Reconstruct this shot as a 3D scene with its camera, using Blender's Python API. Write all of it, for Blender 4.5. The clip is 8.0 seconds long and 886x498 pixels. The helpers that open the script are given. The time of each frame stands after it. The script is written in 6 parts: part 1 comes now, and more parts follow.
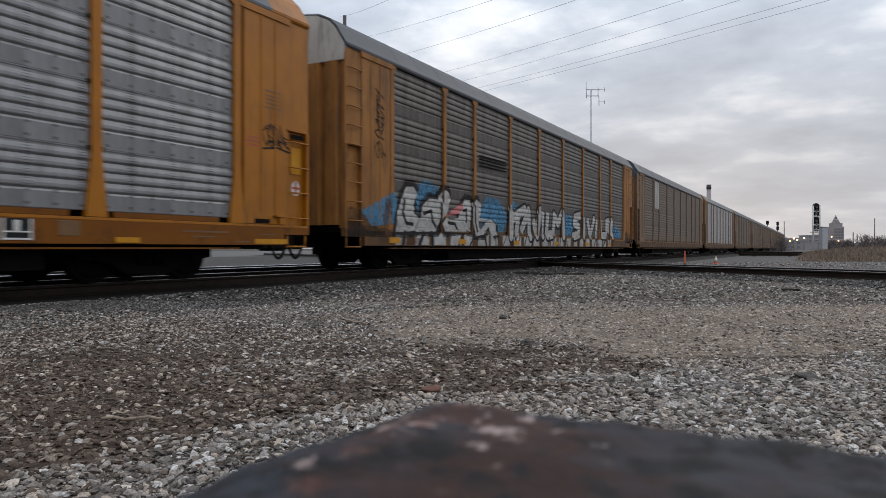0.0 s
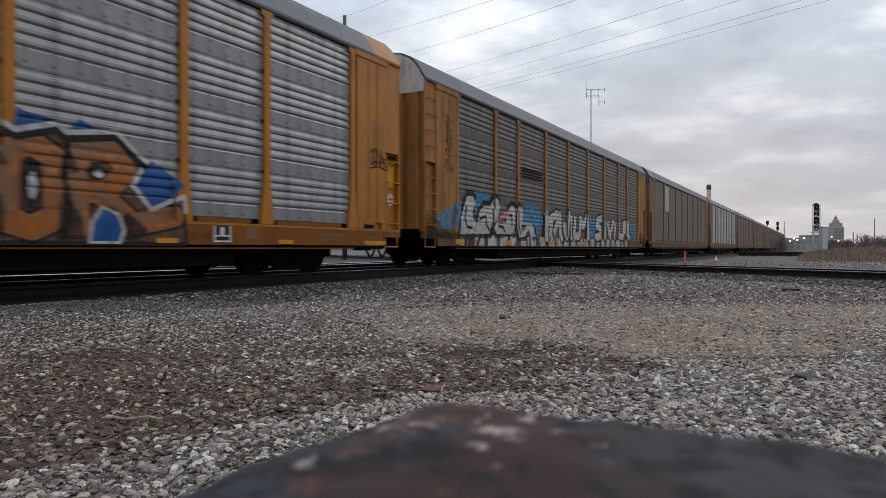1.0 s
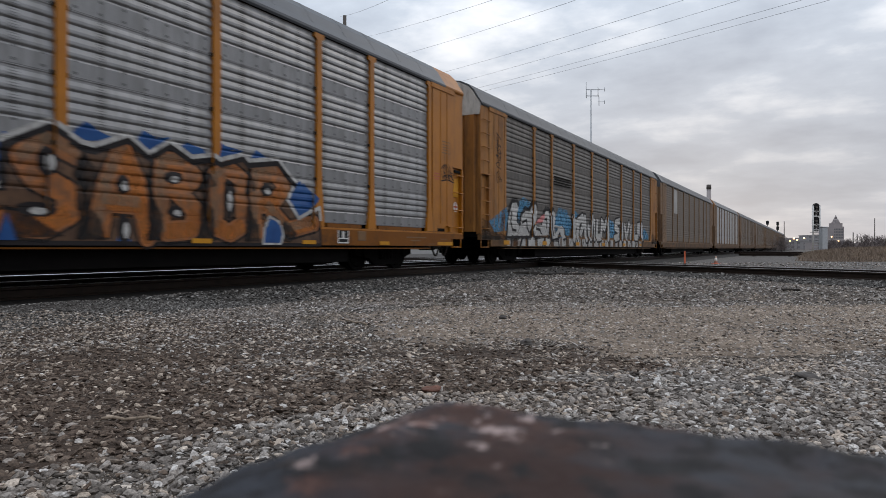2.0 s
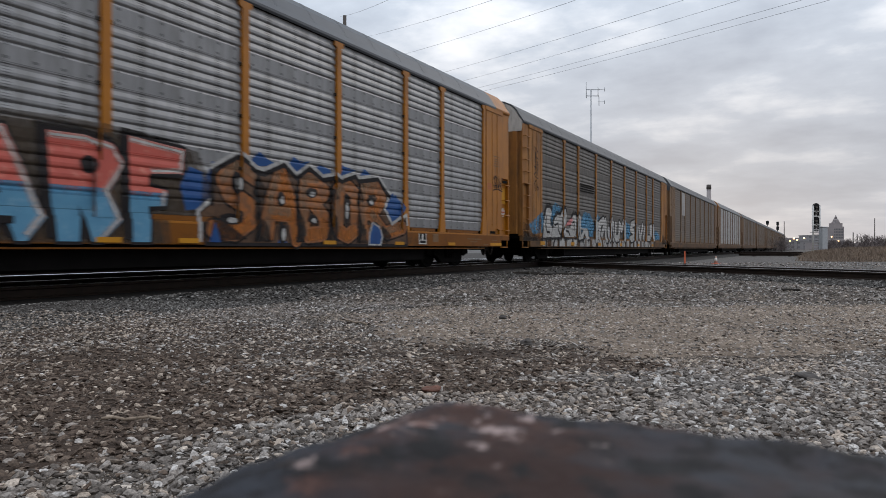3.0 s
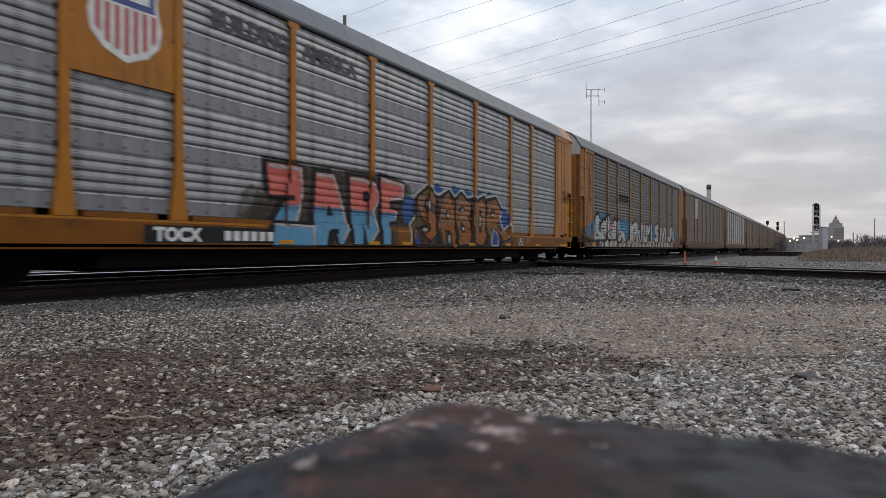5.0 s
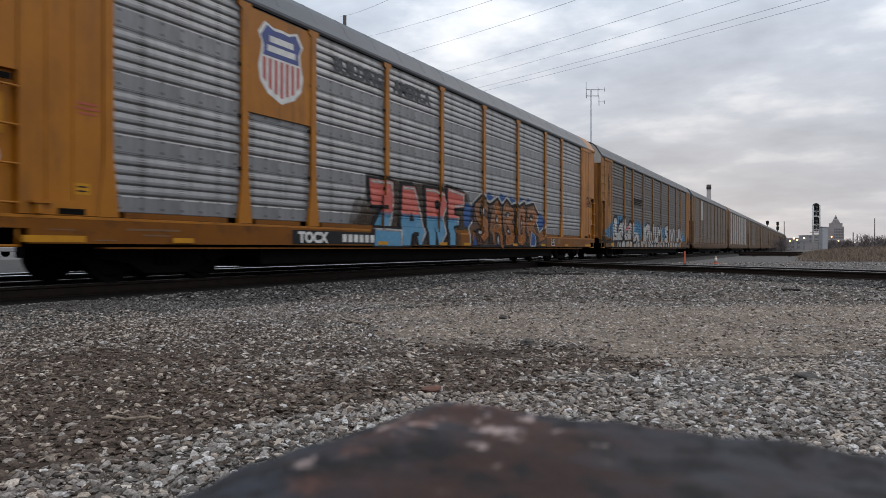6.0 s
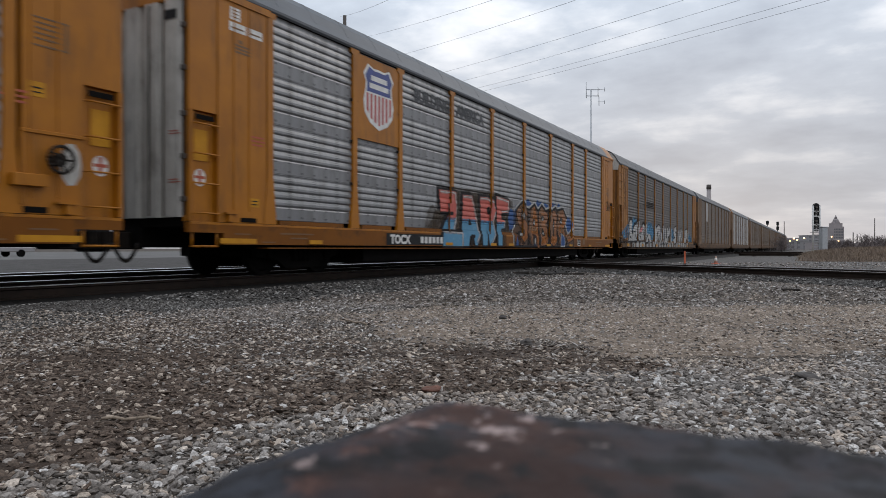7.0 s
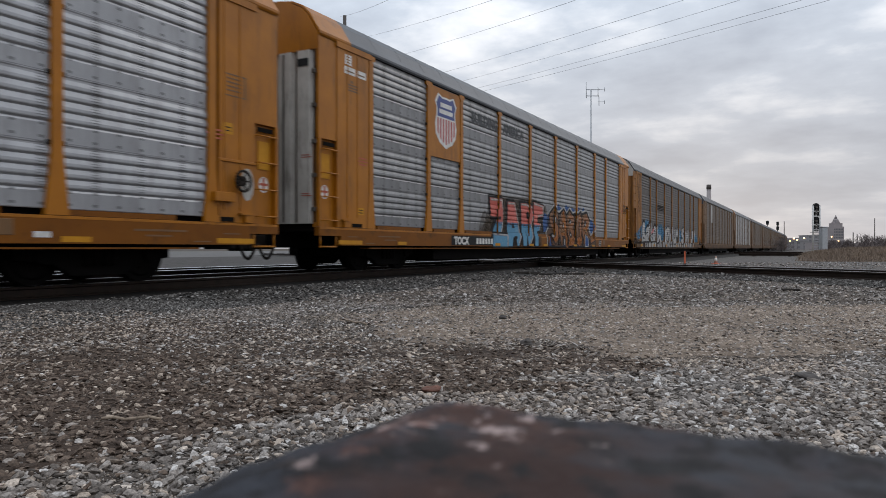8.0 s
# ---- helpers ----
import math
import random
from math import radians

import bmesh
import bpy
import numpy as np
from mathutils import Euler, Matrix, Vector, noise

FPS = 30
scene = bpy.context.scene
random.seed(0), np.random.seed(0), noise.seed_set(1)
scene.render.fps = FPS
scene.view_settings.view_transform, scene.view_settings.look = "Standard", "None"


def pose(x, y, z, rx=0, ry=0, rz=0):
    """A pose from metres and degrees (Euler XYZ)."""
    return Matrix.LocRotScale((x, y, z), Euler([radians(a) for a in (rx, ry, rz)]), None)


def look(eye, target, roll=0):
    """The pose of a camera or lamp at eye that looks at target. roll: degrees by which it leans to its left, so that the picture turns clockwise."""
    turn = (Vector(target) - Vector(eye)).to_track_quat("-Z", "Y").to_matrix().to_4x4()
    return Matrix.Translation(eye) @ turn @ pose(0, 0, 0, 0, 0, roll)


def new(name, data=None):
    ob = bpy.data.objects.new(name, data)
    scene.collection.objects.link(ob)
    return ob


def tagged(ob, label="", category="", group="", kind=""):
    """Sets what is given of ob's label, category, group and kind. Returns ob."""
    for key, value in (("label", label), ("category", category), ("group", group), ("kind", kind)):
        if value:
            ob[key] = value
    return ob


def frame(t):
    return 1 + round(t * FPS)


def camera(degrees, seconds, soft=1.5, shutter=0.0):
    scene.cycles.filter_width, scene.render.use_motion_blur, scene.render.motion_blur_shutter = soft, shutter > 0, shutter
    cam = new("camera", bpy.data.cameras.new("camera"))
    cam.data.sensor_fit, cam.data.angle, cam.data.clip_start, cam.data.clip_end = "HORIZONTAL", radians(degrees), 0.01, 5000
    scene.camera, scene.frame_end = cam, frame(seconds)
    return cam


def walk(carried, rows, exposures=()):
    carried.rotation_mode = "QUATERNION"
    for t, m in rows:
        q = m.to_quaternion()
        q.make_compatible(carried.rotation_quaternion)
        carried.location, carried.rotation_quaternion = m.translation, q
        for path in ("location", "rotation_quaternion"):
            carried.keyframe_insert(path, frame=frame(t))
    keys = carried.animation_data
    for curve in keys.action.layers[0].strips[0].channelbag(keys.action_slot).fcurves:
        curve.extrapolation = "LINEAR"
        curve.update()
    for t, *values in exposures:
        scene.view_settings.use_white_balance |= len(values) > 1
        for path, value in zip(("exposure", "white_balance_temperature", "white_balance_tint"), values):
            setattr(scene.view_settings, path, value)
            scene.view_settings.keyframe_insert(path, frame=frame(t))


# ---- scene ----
cam = camera(64.5, 8.0, soft=0.7, shutter=0.8)
EYE = (0.0, 0.0, 0.735)
TURN = 27.83
walk(cam, [(0.0, pose(*EYE, 89.95, 0, TURN)), (8.0, pose(*EYE, 89.95, 0, TURN))], exposures=[(0.0, -0.12), (8.0, -0.12)])
cam.data.dof.use_dof = True
cam.data.dof.focus_distance = 4.2
cam.data.dof.aperture_fstop = 13.0

# ---- light ----
world = bpy.data.worlds.new("overcast_sky")
scene.world = world
world.use_nodes = True


def build_world():
    nt = world.node_tree
    n, l = nt.nodes, nt.links
    n.clear()
    out = n.new("ShaderNodeOutputWorld")
    sky = n.new("ShaderNodeTexSky")
    sky.sky_type = "NISHITA"
    sky.sun_disc = False
    sky.sun_elevation, sky.sun_rotation = radians(9), radians(-8)
    co = n.new("ShaderNodeTexCoord")
    sep = n.new("ShaderNodeSeparateXYZ")
    l.new(co.outputs["Generated"], sep.inputs[0])
    # cloud sheet: the direction is laid onto a flat layer overhead
    den = n.new("ShaderNodeMath"); den.operation = "MAXIMUM"; den.inputs[1].default_value = 0.0
    l.new(sep.outputs["Z"], den.inputs[0])
    add = n.new("ShaderNodeMath"); add.operation = "ADD"; add.inputs[1].default_value = 0.16
    l.new(den.outputs[0], add.inputs[0])
    dx = n.new("ShaderNodeMath"); dx.operation = "DIVIDE"
    dy = n.new("ShaderNodeMath"); dy.operation = "DIVIDE"
    for d, a in ((dx, "X"), (dy, "Y")):
        l.new(sep.outputs[a], d.inputs[0]); l.new(add.outputs[0], d.inputs[1])
    com = n.new("ShaderNodeCombineXYZ")
    l.new(dx.outputs[0], com.inputs[0]); l.new(dy.outputs[0], com.inputs[1])
    big = n.new("ShaderNodeTexNoise")
    big.inputs["Scale"].default_value, big.inputs["Detail"].default_value, big.inputs["Roughness"].default_value = 1.3, 7, 0.55
    l.new(com.outputs[0], big.inputs["Vector"])
    ramp = n.new("ShaderNodeValToRGB")
    ramp.color_ramp.elements[0].position, ramp.color_ramp.elements[0].color = 0.37, (0.395, 0.45, 0.54, 1)
    ramp.color_ramp.elements[1].position, ramp.color_ramp.elements[1].color = 0.66, (1.0, 1.02, 1.06, 1)
    e = ramp.color_ramp.elements.new(0.52); e.color = (0.56, 0.625, 0.72, 1)
    l.new(big.outputs["Fac"], ramp.inputs[0])
    # warm paler band low over the horizon
    hor = n.new("ShaderNodeMapRange")
    hor.inputs["From Min"].default_value, hor.inputs["From Max"].default_value = 0.0, 0.34
    hor.inputs["To Min"].default_value, hor.inputs["To Max"].default_value = 0.75, 0.0
    l.new(sep.outputs["Z"], hor.inputs["Value"])
    warm = n.new("ShaderNodeMix"); warm.data_type = "RGBA"
    l.new(hor.outputs[0], warm.inputs["Factor"])
    l.new(ramp.outputs[0], warm.inputs["A"])
    warm.inputs["B"].default_value = (0.625, 0.605, 0.625, 1)
    # overcast sheet: the zenith is brighter than the rim
    zen = n.new("ShaderNodeMapRange")
    zen.inputs["From Min"].default_value, zen.inputs["From Max"].default_value = 0.10, 1.0
    zen.inputs["To Min"].default_value, zen.inputs["To Max"].default_value = 1.0, 2.3
    l.new(sep.outputs["Z"], zen.inputs["Value"])
    bg1, bg2 = n.new("ShaderNodeBackground"), n.new("ShaderNodeBackground")
    l.new(sky.outputs[0], bg1.inputs[0]); bg1.inputs[1].default_value = 0.05
    l.new(warm.outputs["Result"], bg2.inputs[0]); l.new(zen.outputs[0], bg2.inputs[1])
    mix = n.new("ShaderNodeMixShader"); mix.inputs[0].default_value = 0.97
    l.new(bg1.outputs[0], mix.inputs[1]); l.new(bg2.outputs[0], mix.inputs[2])
    l.new(mix.outputs[0], out.inputs[0])


build_world()
sun = new("sun", bpy.data.lights.new("sun", "SUN"))
sun.data.energy, sun.data.angle, sun.data.color = 0.5, radians(25), (1.0, 0.93, 0.85)
sun.matrix_world = look((0, 0, 50), (-8, -20, 35))


# ---- materials ----
def material(name, color, color2=None, scale=2.0, rough=0.7, metal=0.0, bump=0.0, fine=0.0, dirt=None, dirt_at=0.6, streak=False, island=0.0, emit=0.0, stretch=(1, 1, 1), gloss=0.5):
    """A surface with broad and fine variation, optional dirt patches and relief."""
    m = bpy.data.materials.new(name)
    m.use_nodes = True
    n, l = m.node_tree.nodes, m.node_tree.links
    b = n["Principled BSDF"]
    b.inputs["Roughness"].default_value, b.inputs["Metallic"].default_value = rough, metal
    b.inputs["Specular IOR Level"].default_value = gloss
    co = n.new("ShaderNodeTexCoord")
    mp = n.new("ShaderNodeMapping")
    mp.inputs["Scale"].default_value = stretch
    l.new(co.outputs["Object"], mp.inputs[0])
    n1 = n.new("ShaderNodeTexNoise")
    n1.inputs["Scale"].default_value, n1.inputs["Detail"].default_value, n1.inputs["Roughness"].default_value = scale, 8, 0.62
    l.new(mp.outputs[0], n1.inputs["Vector"])
    mix = n.new("ShaderNodeMix"); mix.data_type = "RGBA"
    c2 = color2 or tuple(c * 0.7 for c in color)
    mix.inputs["A"].default_value, mix.inputs["B"].default_value = (*color, 1), (*c2, 1)
    mr = n.new("ShaderNodeMapRange")
    mr.inputs["From Min"].default_value, mr.inputs["From Max"].default_value = 0.32, 0.68
    l.new(n1.outputs["Fac"], mr.inputs["Value"]); l.new(mr.outputs[0], mix.inputs["Factor"])
    last = mix.outputs["Result"]
    if dirt:
        n2 = n.new("ShaderNodeTexNoise")
        n2.inputs["Scale"].default_value, n2.inputs["Detail"].default_value, n2.inputs["Roughness"].default_value = scale * 2.7, 9, 0.7
        mp2 = n.new("ShaderNodeMapping")
        mp2.inputs["Scale"].default_value = (1.5, 1.5, 0.22) if streak else (1, 1, 1)
        l.new(co.outputs["Object"], mp2.inputs[0]); l.new(mp2.outputs[0], n2.inputs["Vector"])
        r2 = n.new("ShaderNodeMapRange")
        r2.inputs["From Min"].default_value, r2.inputs["From Max"].default_value = dirt_at - 0.12, dirt_at + 0.12
        l.new(n2.outputs["Fac"], r2.inputs["Value"])
        dm = n.new("ShaderNodeMix"); dm.data_type = "RGBA"
        dm.inputs["B"].default_value = (*dirt, 1)
        l.new(r2.outputs[0], dm.inputs["Factor"]); l.new(last, dm.inputs["A"])
        last = dm.outputs["Result"]
    if island:
        g = n.new("ShaderNodeNewGeometry")
        r3 = n.new("ShaderNodeMapRange")
        r3.inputs["To Min"].default_value, r3.inputs["To Max"].default_value = 1 - island, 1 + island
        l.new(g.outputs["Random Per Island"], r3.inputs["Value"])
        mm = n.new("ShaderNodeMix"); mm.data_type = "RGBA"; mm.blend_type = "MULTIPLY"; mm.inputs["Factor"].default_value = 1
        l.new(last, mm.inputs["A"]); l.new(r3.outputs[0], mm.inputs["B"])
        last = mm.outputs["Result"]
    l.new(last, b.inputs["Base Color"])
    if bump:
        n3 = n.new("ShaderNodeTexNoise")
        n3.inputs["Scale"].default_value, n3.inputs["Detail"].default_value = fine or scale * 12, 6
        l.new(mp.outputs[0], n3.inputs["Vector"])
        bp = n.new("ShaderNodeBump")
        bp.inputs["Strength"].default_value, bp.inputs["Distance"].default_value = 0.6, bump
        l.new(n3.outputs["Fac"], bp.inputs["Height"]); l.new(bp.outputs[0], b.inputs["Normal"])
    if emit:
        b.inputs["Emission Color"].default_value, b.inputs["Emission Strength"].default_value = (*color, 1), emit
    return m


M = {}
M["yellow"] = material("weathered_yellow_paint", (0.385, 0.136, 0.003), (0.285, 0.097, 0.003), 1.2, 0.48, 0, 0.002, 30, (0.12, 0.050, 0.010), 0.63, True, gloss=0.3)
# sill paints: darker copies of the car yellows, grime and shade both in colour
M["sill_yellow"] = material("grimy_shaded_yellow_sill", (0.20, 0.066, 0.002), (0.145, 0.046, 0.002), 0.9, 0.6, 0, 0.003, 30, (0.048, 0.020, 0.005), 0.63, False, gloss=0.2)
M["sill_old"] = material("sooty_shaded_yellow_sill", (0.17, 0.085, 0.03), (0.10, 0.05, 0.022), 0.9, 0.7, 0, 0.003, 30, (0.035, 0.022, 0.014), 0.52, False, gloss=0.2)
M["yellow_old"] = material("faded_yellow_paint", (0.34, 0.145, 0.030), (0.25, 0.10, 0.024), 1.2, 0.65, 0, 0.002, 30, (0.10, 0.05, 0.022), 0.58, True, gloss=0.25)
M["tan"] = material("dull_tan_paint", (0.20, 0.108, 0.045), (0.14, 0.073, 0.034), 1.0, 0.7, 0, 0.002, 30, (0.075, 0.046, 0.03), 0.60, True)
M["sign_yellow"] = material("bright_yellow_plate", (0.52, 0.235, 0.008), (0.42, 0.18, 0.008), 6, 0.6, gloss=0.25)
M["galv"] = material("galvanised_steel", (0.268, 0.265, 0.266), (0.188, 0.186, 0.187), 1.1, 0.42, 0.40, 0.002, 40, (0.125, 0.119, 0.114), 0.60, True, gloss=0.4)
M["galv_clean"] = material("bright_galvanised_steel", (0.385, 0.385, 0.393), (0.285, 0.285, 0.292), 1.1, 0.40, 0.45, 0.002, 40, (0.19, 0.185, 0.185), 0.62, True, gloss=0.4)
M["galv_dark"] = material("sooty_galvanised_steel", (0.128, 0.112, 0.098), (0.082, 0.070, 0.061), 1.2, 0.55, 0.25, 0.002, 40, (0.042, 0.036, 0.031), 0.58, True, gloss=0.3)
M["galv_brown"] = material("rusty_grey_steel", (0.145, 0.108, 0.078), (0.10, 0.073, 0.052), 1.2, 0.65, 0.1, 0.002, 40, (0.065, 0.046, 0.034), 0.6, True)
M["galv_white"] = material("pale_steel", (0.36, 0.35, 0.335), (0.27, 0.255, 0.24), 1.2, 0.5, 0.1, 0.002, 40, (0.15, 0.13, 0.115), 0.62, True)
M["roof"] = material("grey_roof_steel", (0.078, 0.083, 0.092), (0.058, 0.062, 0.069), 0.8, 0.55, 0.1, 0.002, 20, (0.06, 0.06, 0.062), 0.66)
M["roof_dark"] = material("dull_grey_roof", (0.060, 0.062, 0.068), (0.042, 0.044, 0.049), 0.8, 0.6, 0.1, 0.002, 20, (0.13, 0.13, 0.13), 0.74)
M["door_white"] = material("dirty_white_door", (0.50, 0.475, 0.435), (0.36, 0.335, 0.30), 1.5, 0.6, 0, 0.002, 30, (0.085, 0.072, 0.06), 0.64, True)
# near-black: deep shade under and inside the cars is put into this colour
M["black"] = material("black_grime_shade", (0.0035, 0.0032, 0.003), (0.007, 0.006, 0.0055), 3, 0.9, 0, 0.003, 30, gloss=0.08)
M["dark_steel"] = material("dark_oily_steel", (0.014, 0.012, 0.011), (0.03, 0.023, 0.018), 4, 0.65, 0.2, 0.003, 30, gloss=0.12)
M["black_paint"] = material("black_paint", (0.012, 0.012, 0.013), (0.02, 0.02, 0.02), 5, 0.7, gloss=0.15)
M["faded_black"] = material("faded_black_paint", (0.055, 0.055, 0.057), (0.10, 0.10, 0.102), 4, 0.7, gloss=0.2)
M["white_paint"] = material("white_stencil_paint", (0.72, 0.70, 0.66), (0.5, 0.48, 0.45), 6, 0.6)
M["red_paint"] = material("red_stencil_paint", (0.40, 0.07, 0.03), (0.3, 0.06, 0.03), 6, 0.6)
M["brown_paint"] = material("brown_stencil_paint", (0.16, 0.075, 0.02), (0.12, 0.06, 0.02), 6, 0.6)
M["shield_blue"] = material("navy_blue_paint", (0.03, 0.05, 0.22), (0.03, 0.045, 0.16), 4, 0.5)
M["shield_red"] = material("red_stripe_paint", (0.45, 0.06, 0.05), (0.35, 0.06, 0.05), 4, 0.5)
M["spray_red"] = material("coral_spray_paint", (0.50, 0.105, 0.078), (0.40, 0.085, 0.065), 3, 0.55, 0, 0, 0, (0.60, 0.27, 0.20), 0.66, gloss=0.2)
M["spray_blue"] = material("sky_blue_spray_paint", (0.105, 0.27, 0.40), (0.08, 0.215, 0.335), 3, 0.55, 0, 0, 0, (0.22, 0.36, 0.45), 0.66, gloss=0.2)
M["spray_orange"] = material("orange_spray_paint", (0.225, 0.098, 0.042), (0.145, 0.062, 0.030), 2.2, 0.55, 0, 0, 0, (0.40, 0.125, 0.022), 0.57, gloss=0.2)
M["spray_dark"] = material("brown_spray_field", (0.135, 0.074, 0.042), (0.070, 0.037, 0.022), 2.5, 0.6, 0, 0, 0, (0.05, 0.028, 0.018), 0.58, gloss=0.2)
M["spray_navy"] = material("deep_blue_spray_paint", (0.010, 0.045, 0.16), (0.016, 0.075, 0.22), 3, 0.55, gloss=0.2)
M["spray_black"] = material("black_spray_paint", (0.014, 0.012, 0.013), (0.022, 0.019, 0.019), 3, 0.75, gloss=0.15)
M["spray_white"] = material("white_spray_paint", (0.48, 0.465, 0.44), (0.34, 0.325, 0.31), 3, 0.6, 0, 0, 0, (0.12, 0.11, 0.10), 0.60, gloss=0.2)
M["spray_pink"] = material("pink_spray_paint", (0.50, 0.16, 0.16), (0.42, 0.14, 0.13), 3, 0.6, gloss=0.2)
def mist(name, color, alpha, scale=5.0):
    """Thin sprayed paint that lets the surface below show through in flecks."""
    m = material(name, color, tuple(c * 0.75 for c in color), 3, 0.65, gloss=0.2)
    n, l = m.node_tree.nodes, m.node_tree.links
    co, t, r = n.new("ShaderNodeTexCoord"), n.new("ShaderNodeTexNoise"), n.new("ShaderNodeMapRange")
    t.inputs["Scale"].default_value, t.inputs["Detail"].default_value, t.inputs["Roughness"].default_value = scale, 9, 0.7
    r.inputs["From Min"].default_value, r.inputs["From Max"].default_value = 0.30, 0.62
    r.inputs["To Min"].default_value, r.inputs["To Max"].default_value = alpha * 0.35, min(1.0, alpha * 1.3)
    l.new(co.outputs["Object"], t.inputs["Vector"]); l.new(t.outputs["Fac"], r.inputs["Value"])
    l.new(r.outputs[0], n["Principled BSDF"].inputs["Alpha"])
    return m


M["mist_brown"] = mist("brown_overspray", (0.085, 0.060, 0.040), 0.45)
M["mist_black"] = mist("black_overspray", (0.014, 0.012, 0.012), 0.68)
M["mist_white"] = mist("white_overspray", (0.66, 0.52, 0.46), 0.38)
M["mist_blue"] = mist("blue_overspray", (0.09, 0.26, 0.42), 0.6)
M["mist_orange"] = mist("orange_overspray", (0.46, 0.15, 0.03), 0.55, 2.2)
M["mist_beige"] = mist("beige_overspray", (0.29, 0.19, 0.12), 0.42, 2.0)
M["soot"] = mist("dark_road_soot", (0.030, 0.019, 0.012), 0.38, 4.0)
M["rust_mist"] = mist("rust_stain", (0.13, 0.055, 0.022), 0.5, 3.0)
M["rail_side"] = material("rusty_rail_steel", (0.018, 0.0135, 0.011), (0.03, 0.02, 0.015), 5, 0.7, 0.2, 0.002, 40, gloss=0.12)
M["rail_top"] = material("polished_rail_head", (0.62, 0.62, 0.62), (0.5, 0.5, 0.5), 5, 0.42, 1.0)
M["rail_dull"] = material("dull_rail_head", (0.22, 0.20, 0.19), (0.15, 0.135, 0.125), 5, 0.5, 0.8)
M["tie"] = material("creosote_timber", (0.013, 0.0105, 0.009), (0.022, 0.018, 0.014), 3, 0.9, 0, 0.006, 25, None, 0.6, False, 0.3, 0, (1, 1, 6), gloss=0.12)
M["mast"] = material("galvanised_mast", (0.45, 0.46, 0.47), (0.35, 0.36, 0.37), 5, 0.5, 0.3)
M["pole"] = material("dark_pole", (0.06, 0.05, 0.045), (0.09, 0.075, 0.065), 5, 0.8)
M["wire"] = material("black_cable", (0.03, 0.03, 0.035), None, 5, 0.7)
# distance haze is put into the far buildings' colours, stone and concrete
M["concrete_far"] = material("distant_concrete", (0.30, 0.285, 0.285), (0.25, 0.235, 0.235), 0.1, 0.9)
M["brick_far"] = material("haze_paled_stone", (0.34, 0.30, 0.29), (0.28, 0.25, 0.245), 0.1, 0.9)
M["glass_far"] = material("dark_window", (0.17, 0.165, 0.17), None, 1, 0.3)
M["orange_plastic"] = material("orange_plastic", (0.65, 0.12, 0.04), (0.5, 0.1, 0.04), 6, 0.5)
M["lamp_warm"] = material("warm_lamp", (1.0, 0.55, 0.22), None, 1, 0.5, emit=6.0)


def perforate(m, pitch=0.78, rows=0.038):
    """Columns of small dark vent slots, as the side sheets have."""
    n, l = m.node_tree.nodes, m.node_tree.links
    b = n["Principled BSDF"]
    co = n.new("ShaderNodeTexCoord")
    sep = n.new("ShaderNodeSeparateXYZ")
    l.new(co.outputs["Object"], sep.inputs[0])
    def op(kind, a, v=None):
        x = n.new("ShaderNodeMath"); x.operation = kind
        if isinstance(a, float):
            x.inputs[0].default_value = a
        else:
            l.new(a, x.inputs[0])
        if v is not None:
            if isinstance(v, float):
                x.inputs[1].default_value = v
            else:
                l.new(v, x.inputs[1])
        return x.outputs[0]
    col = op("LESS_THAN", op("ABSOLUTE", op("SUBTRACT", op("FRACT", op("ADD", op("DIVIDE", sep.outputs["Y"], pitch), 0.5)), 0.5)), 0.085)
    row = op("LESS_THAN", op("FRACT", op("DIVIDE", sep.outputs["Z"], rows)), 0.40)
    low = op("GREATER_THAN", sep.outputs["Z"], 0.29)
    hole = op("MULTIPLY", op("MULTIPLY", col, row), low)
    rivet = op("MULTIPLY", op("LESS_THAN", op("ABSOLUTE", op("SUBTRACT", op("ABSOLUTE", op("SUBTRACT", sep.outputs["Z"], 0.15)), 0.085)), 0.018), op("LESS_THAN", op("FRACT", op("ADD", op("DIVIDE", sep.outputs["Y"], 0.39), 0.07)), 0.15))
    hole = op("MULTIPLY", op("MAXIMUM", op("MULTIPLY", hole, 0.75), rivet), 0.7)
    old = b.inputs["Base Color"].links[0].from_socket
    mx = n.new("ShaderNodeMix"); mx.data_type = "RGBA"
    mx.inputs["B"].default_value = (0.02, 0.02, 0.02, 1)
    l.new(hole, mx.inputs["Factor"]); l.new(old, mx.inputs["A"]); l.new(mx.outputs["Result"], b.inputs["Base Color"])


for key in ("galv", "galv_clean", "galv_dark", "galv_brown", "galv_white"):
    perforate(M[key])


# ---- mesh helpers ----
def part(name, bm, mat, parent, label=""):
    me = bm if isinstance(bm, bpy.types.Mesh) else bpy.data.meshes.new(name)
    if me is not bm:
        bm.to_mesh(me)
        bm.free()
    if mat and not me.materials:
        me.materials.append(mat)
    ob = new(name, me)
    ob.parent = parent
    if label:
        tagged(ob, label)
    return ob


def thing(name, label, category, at=None, group="", kind=""):
    ob = new(name)
    ob.empty_display_size = 0.3
    if at is not None:
        ob.matrix_world = at
    return tagged(ob, label, category, group, kind)


CACHE = {}


def cached(key, make, mat):
    """Builds a mesh once for a key and a material, and hands it out again."""
    k = (key, mat.name)
    if k not in CACHE:
        bm = make()
        me = bpy.data.meshes.new(str(key[0]) if isinstance(key, tuple) else key)
        bm.to_mesh(me)
        bm.free()
        me.materials.append(mat)
        CACHE[k] = me
    return CACHE[k]


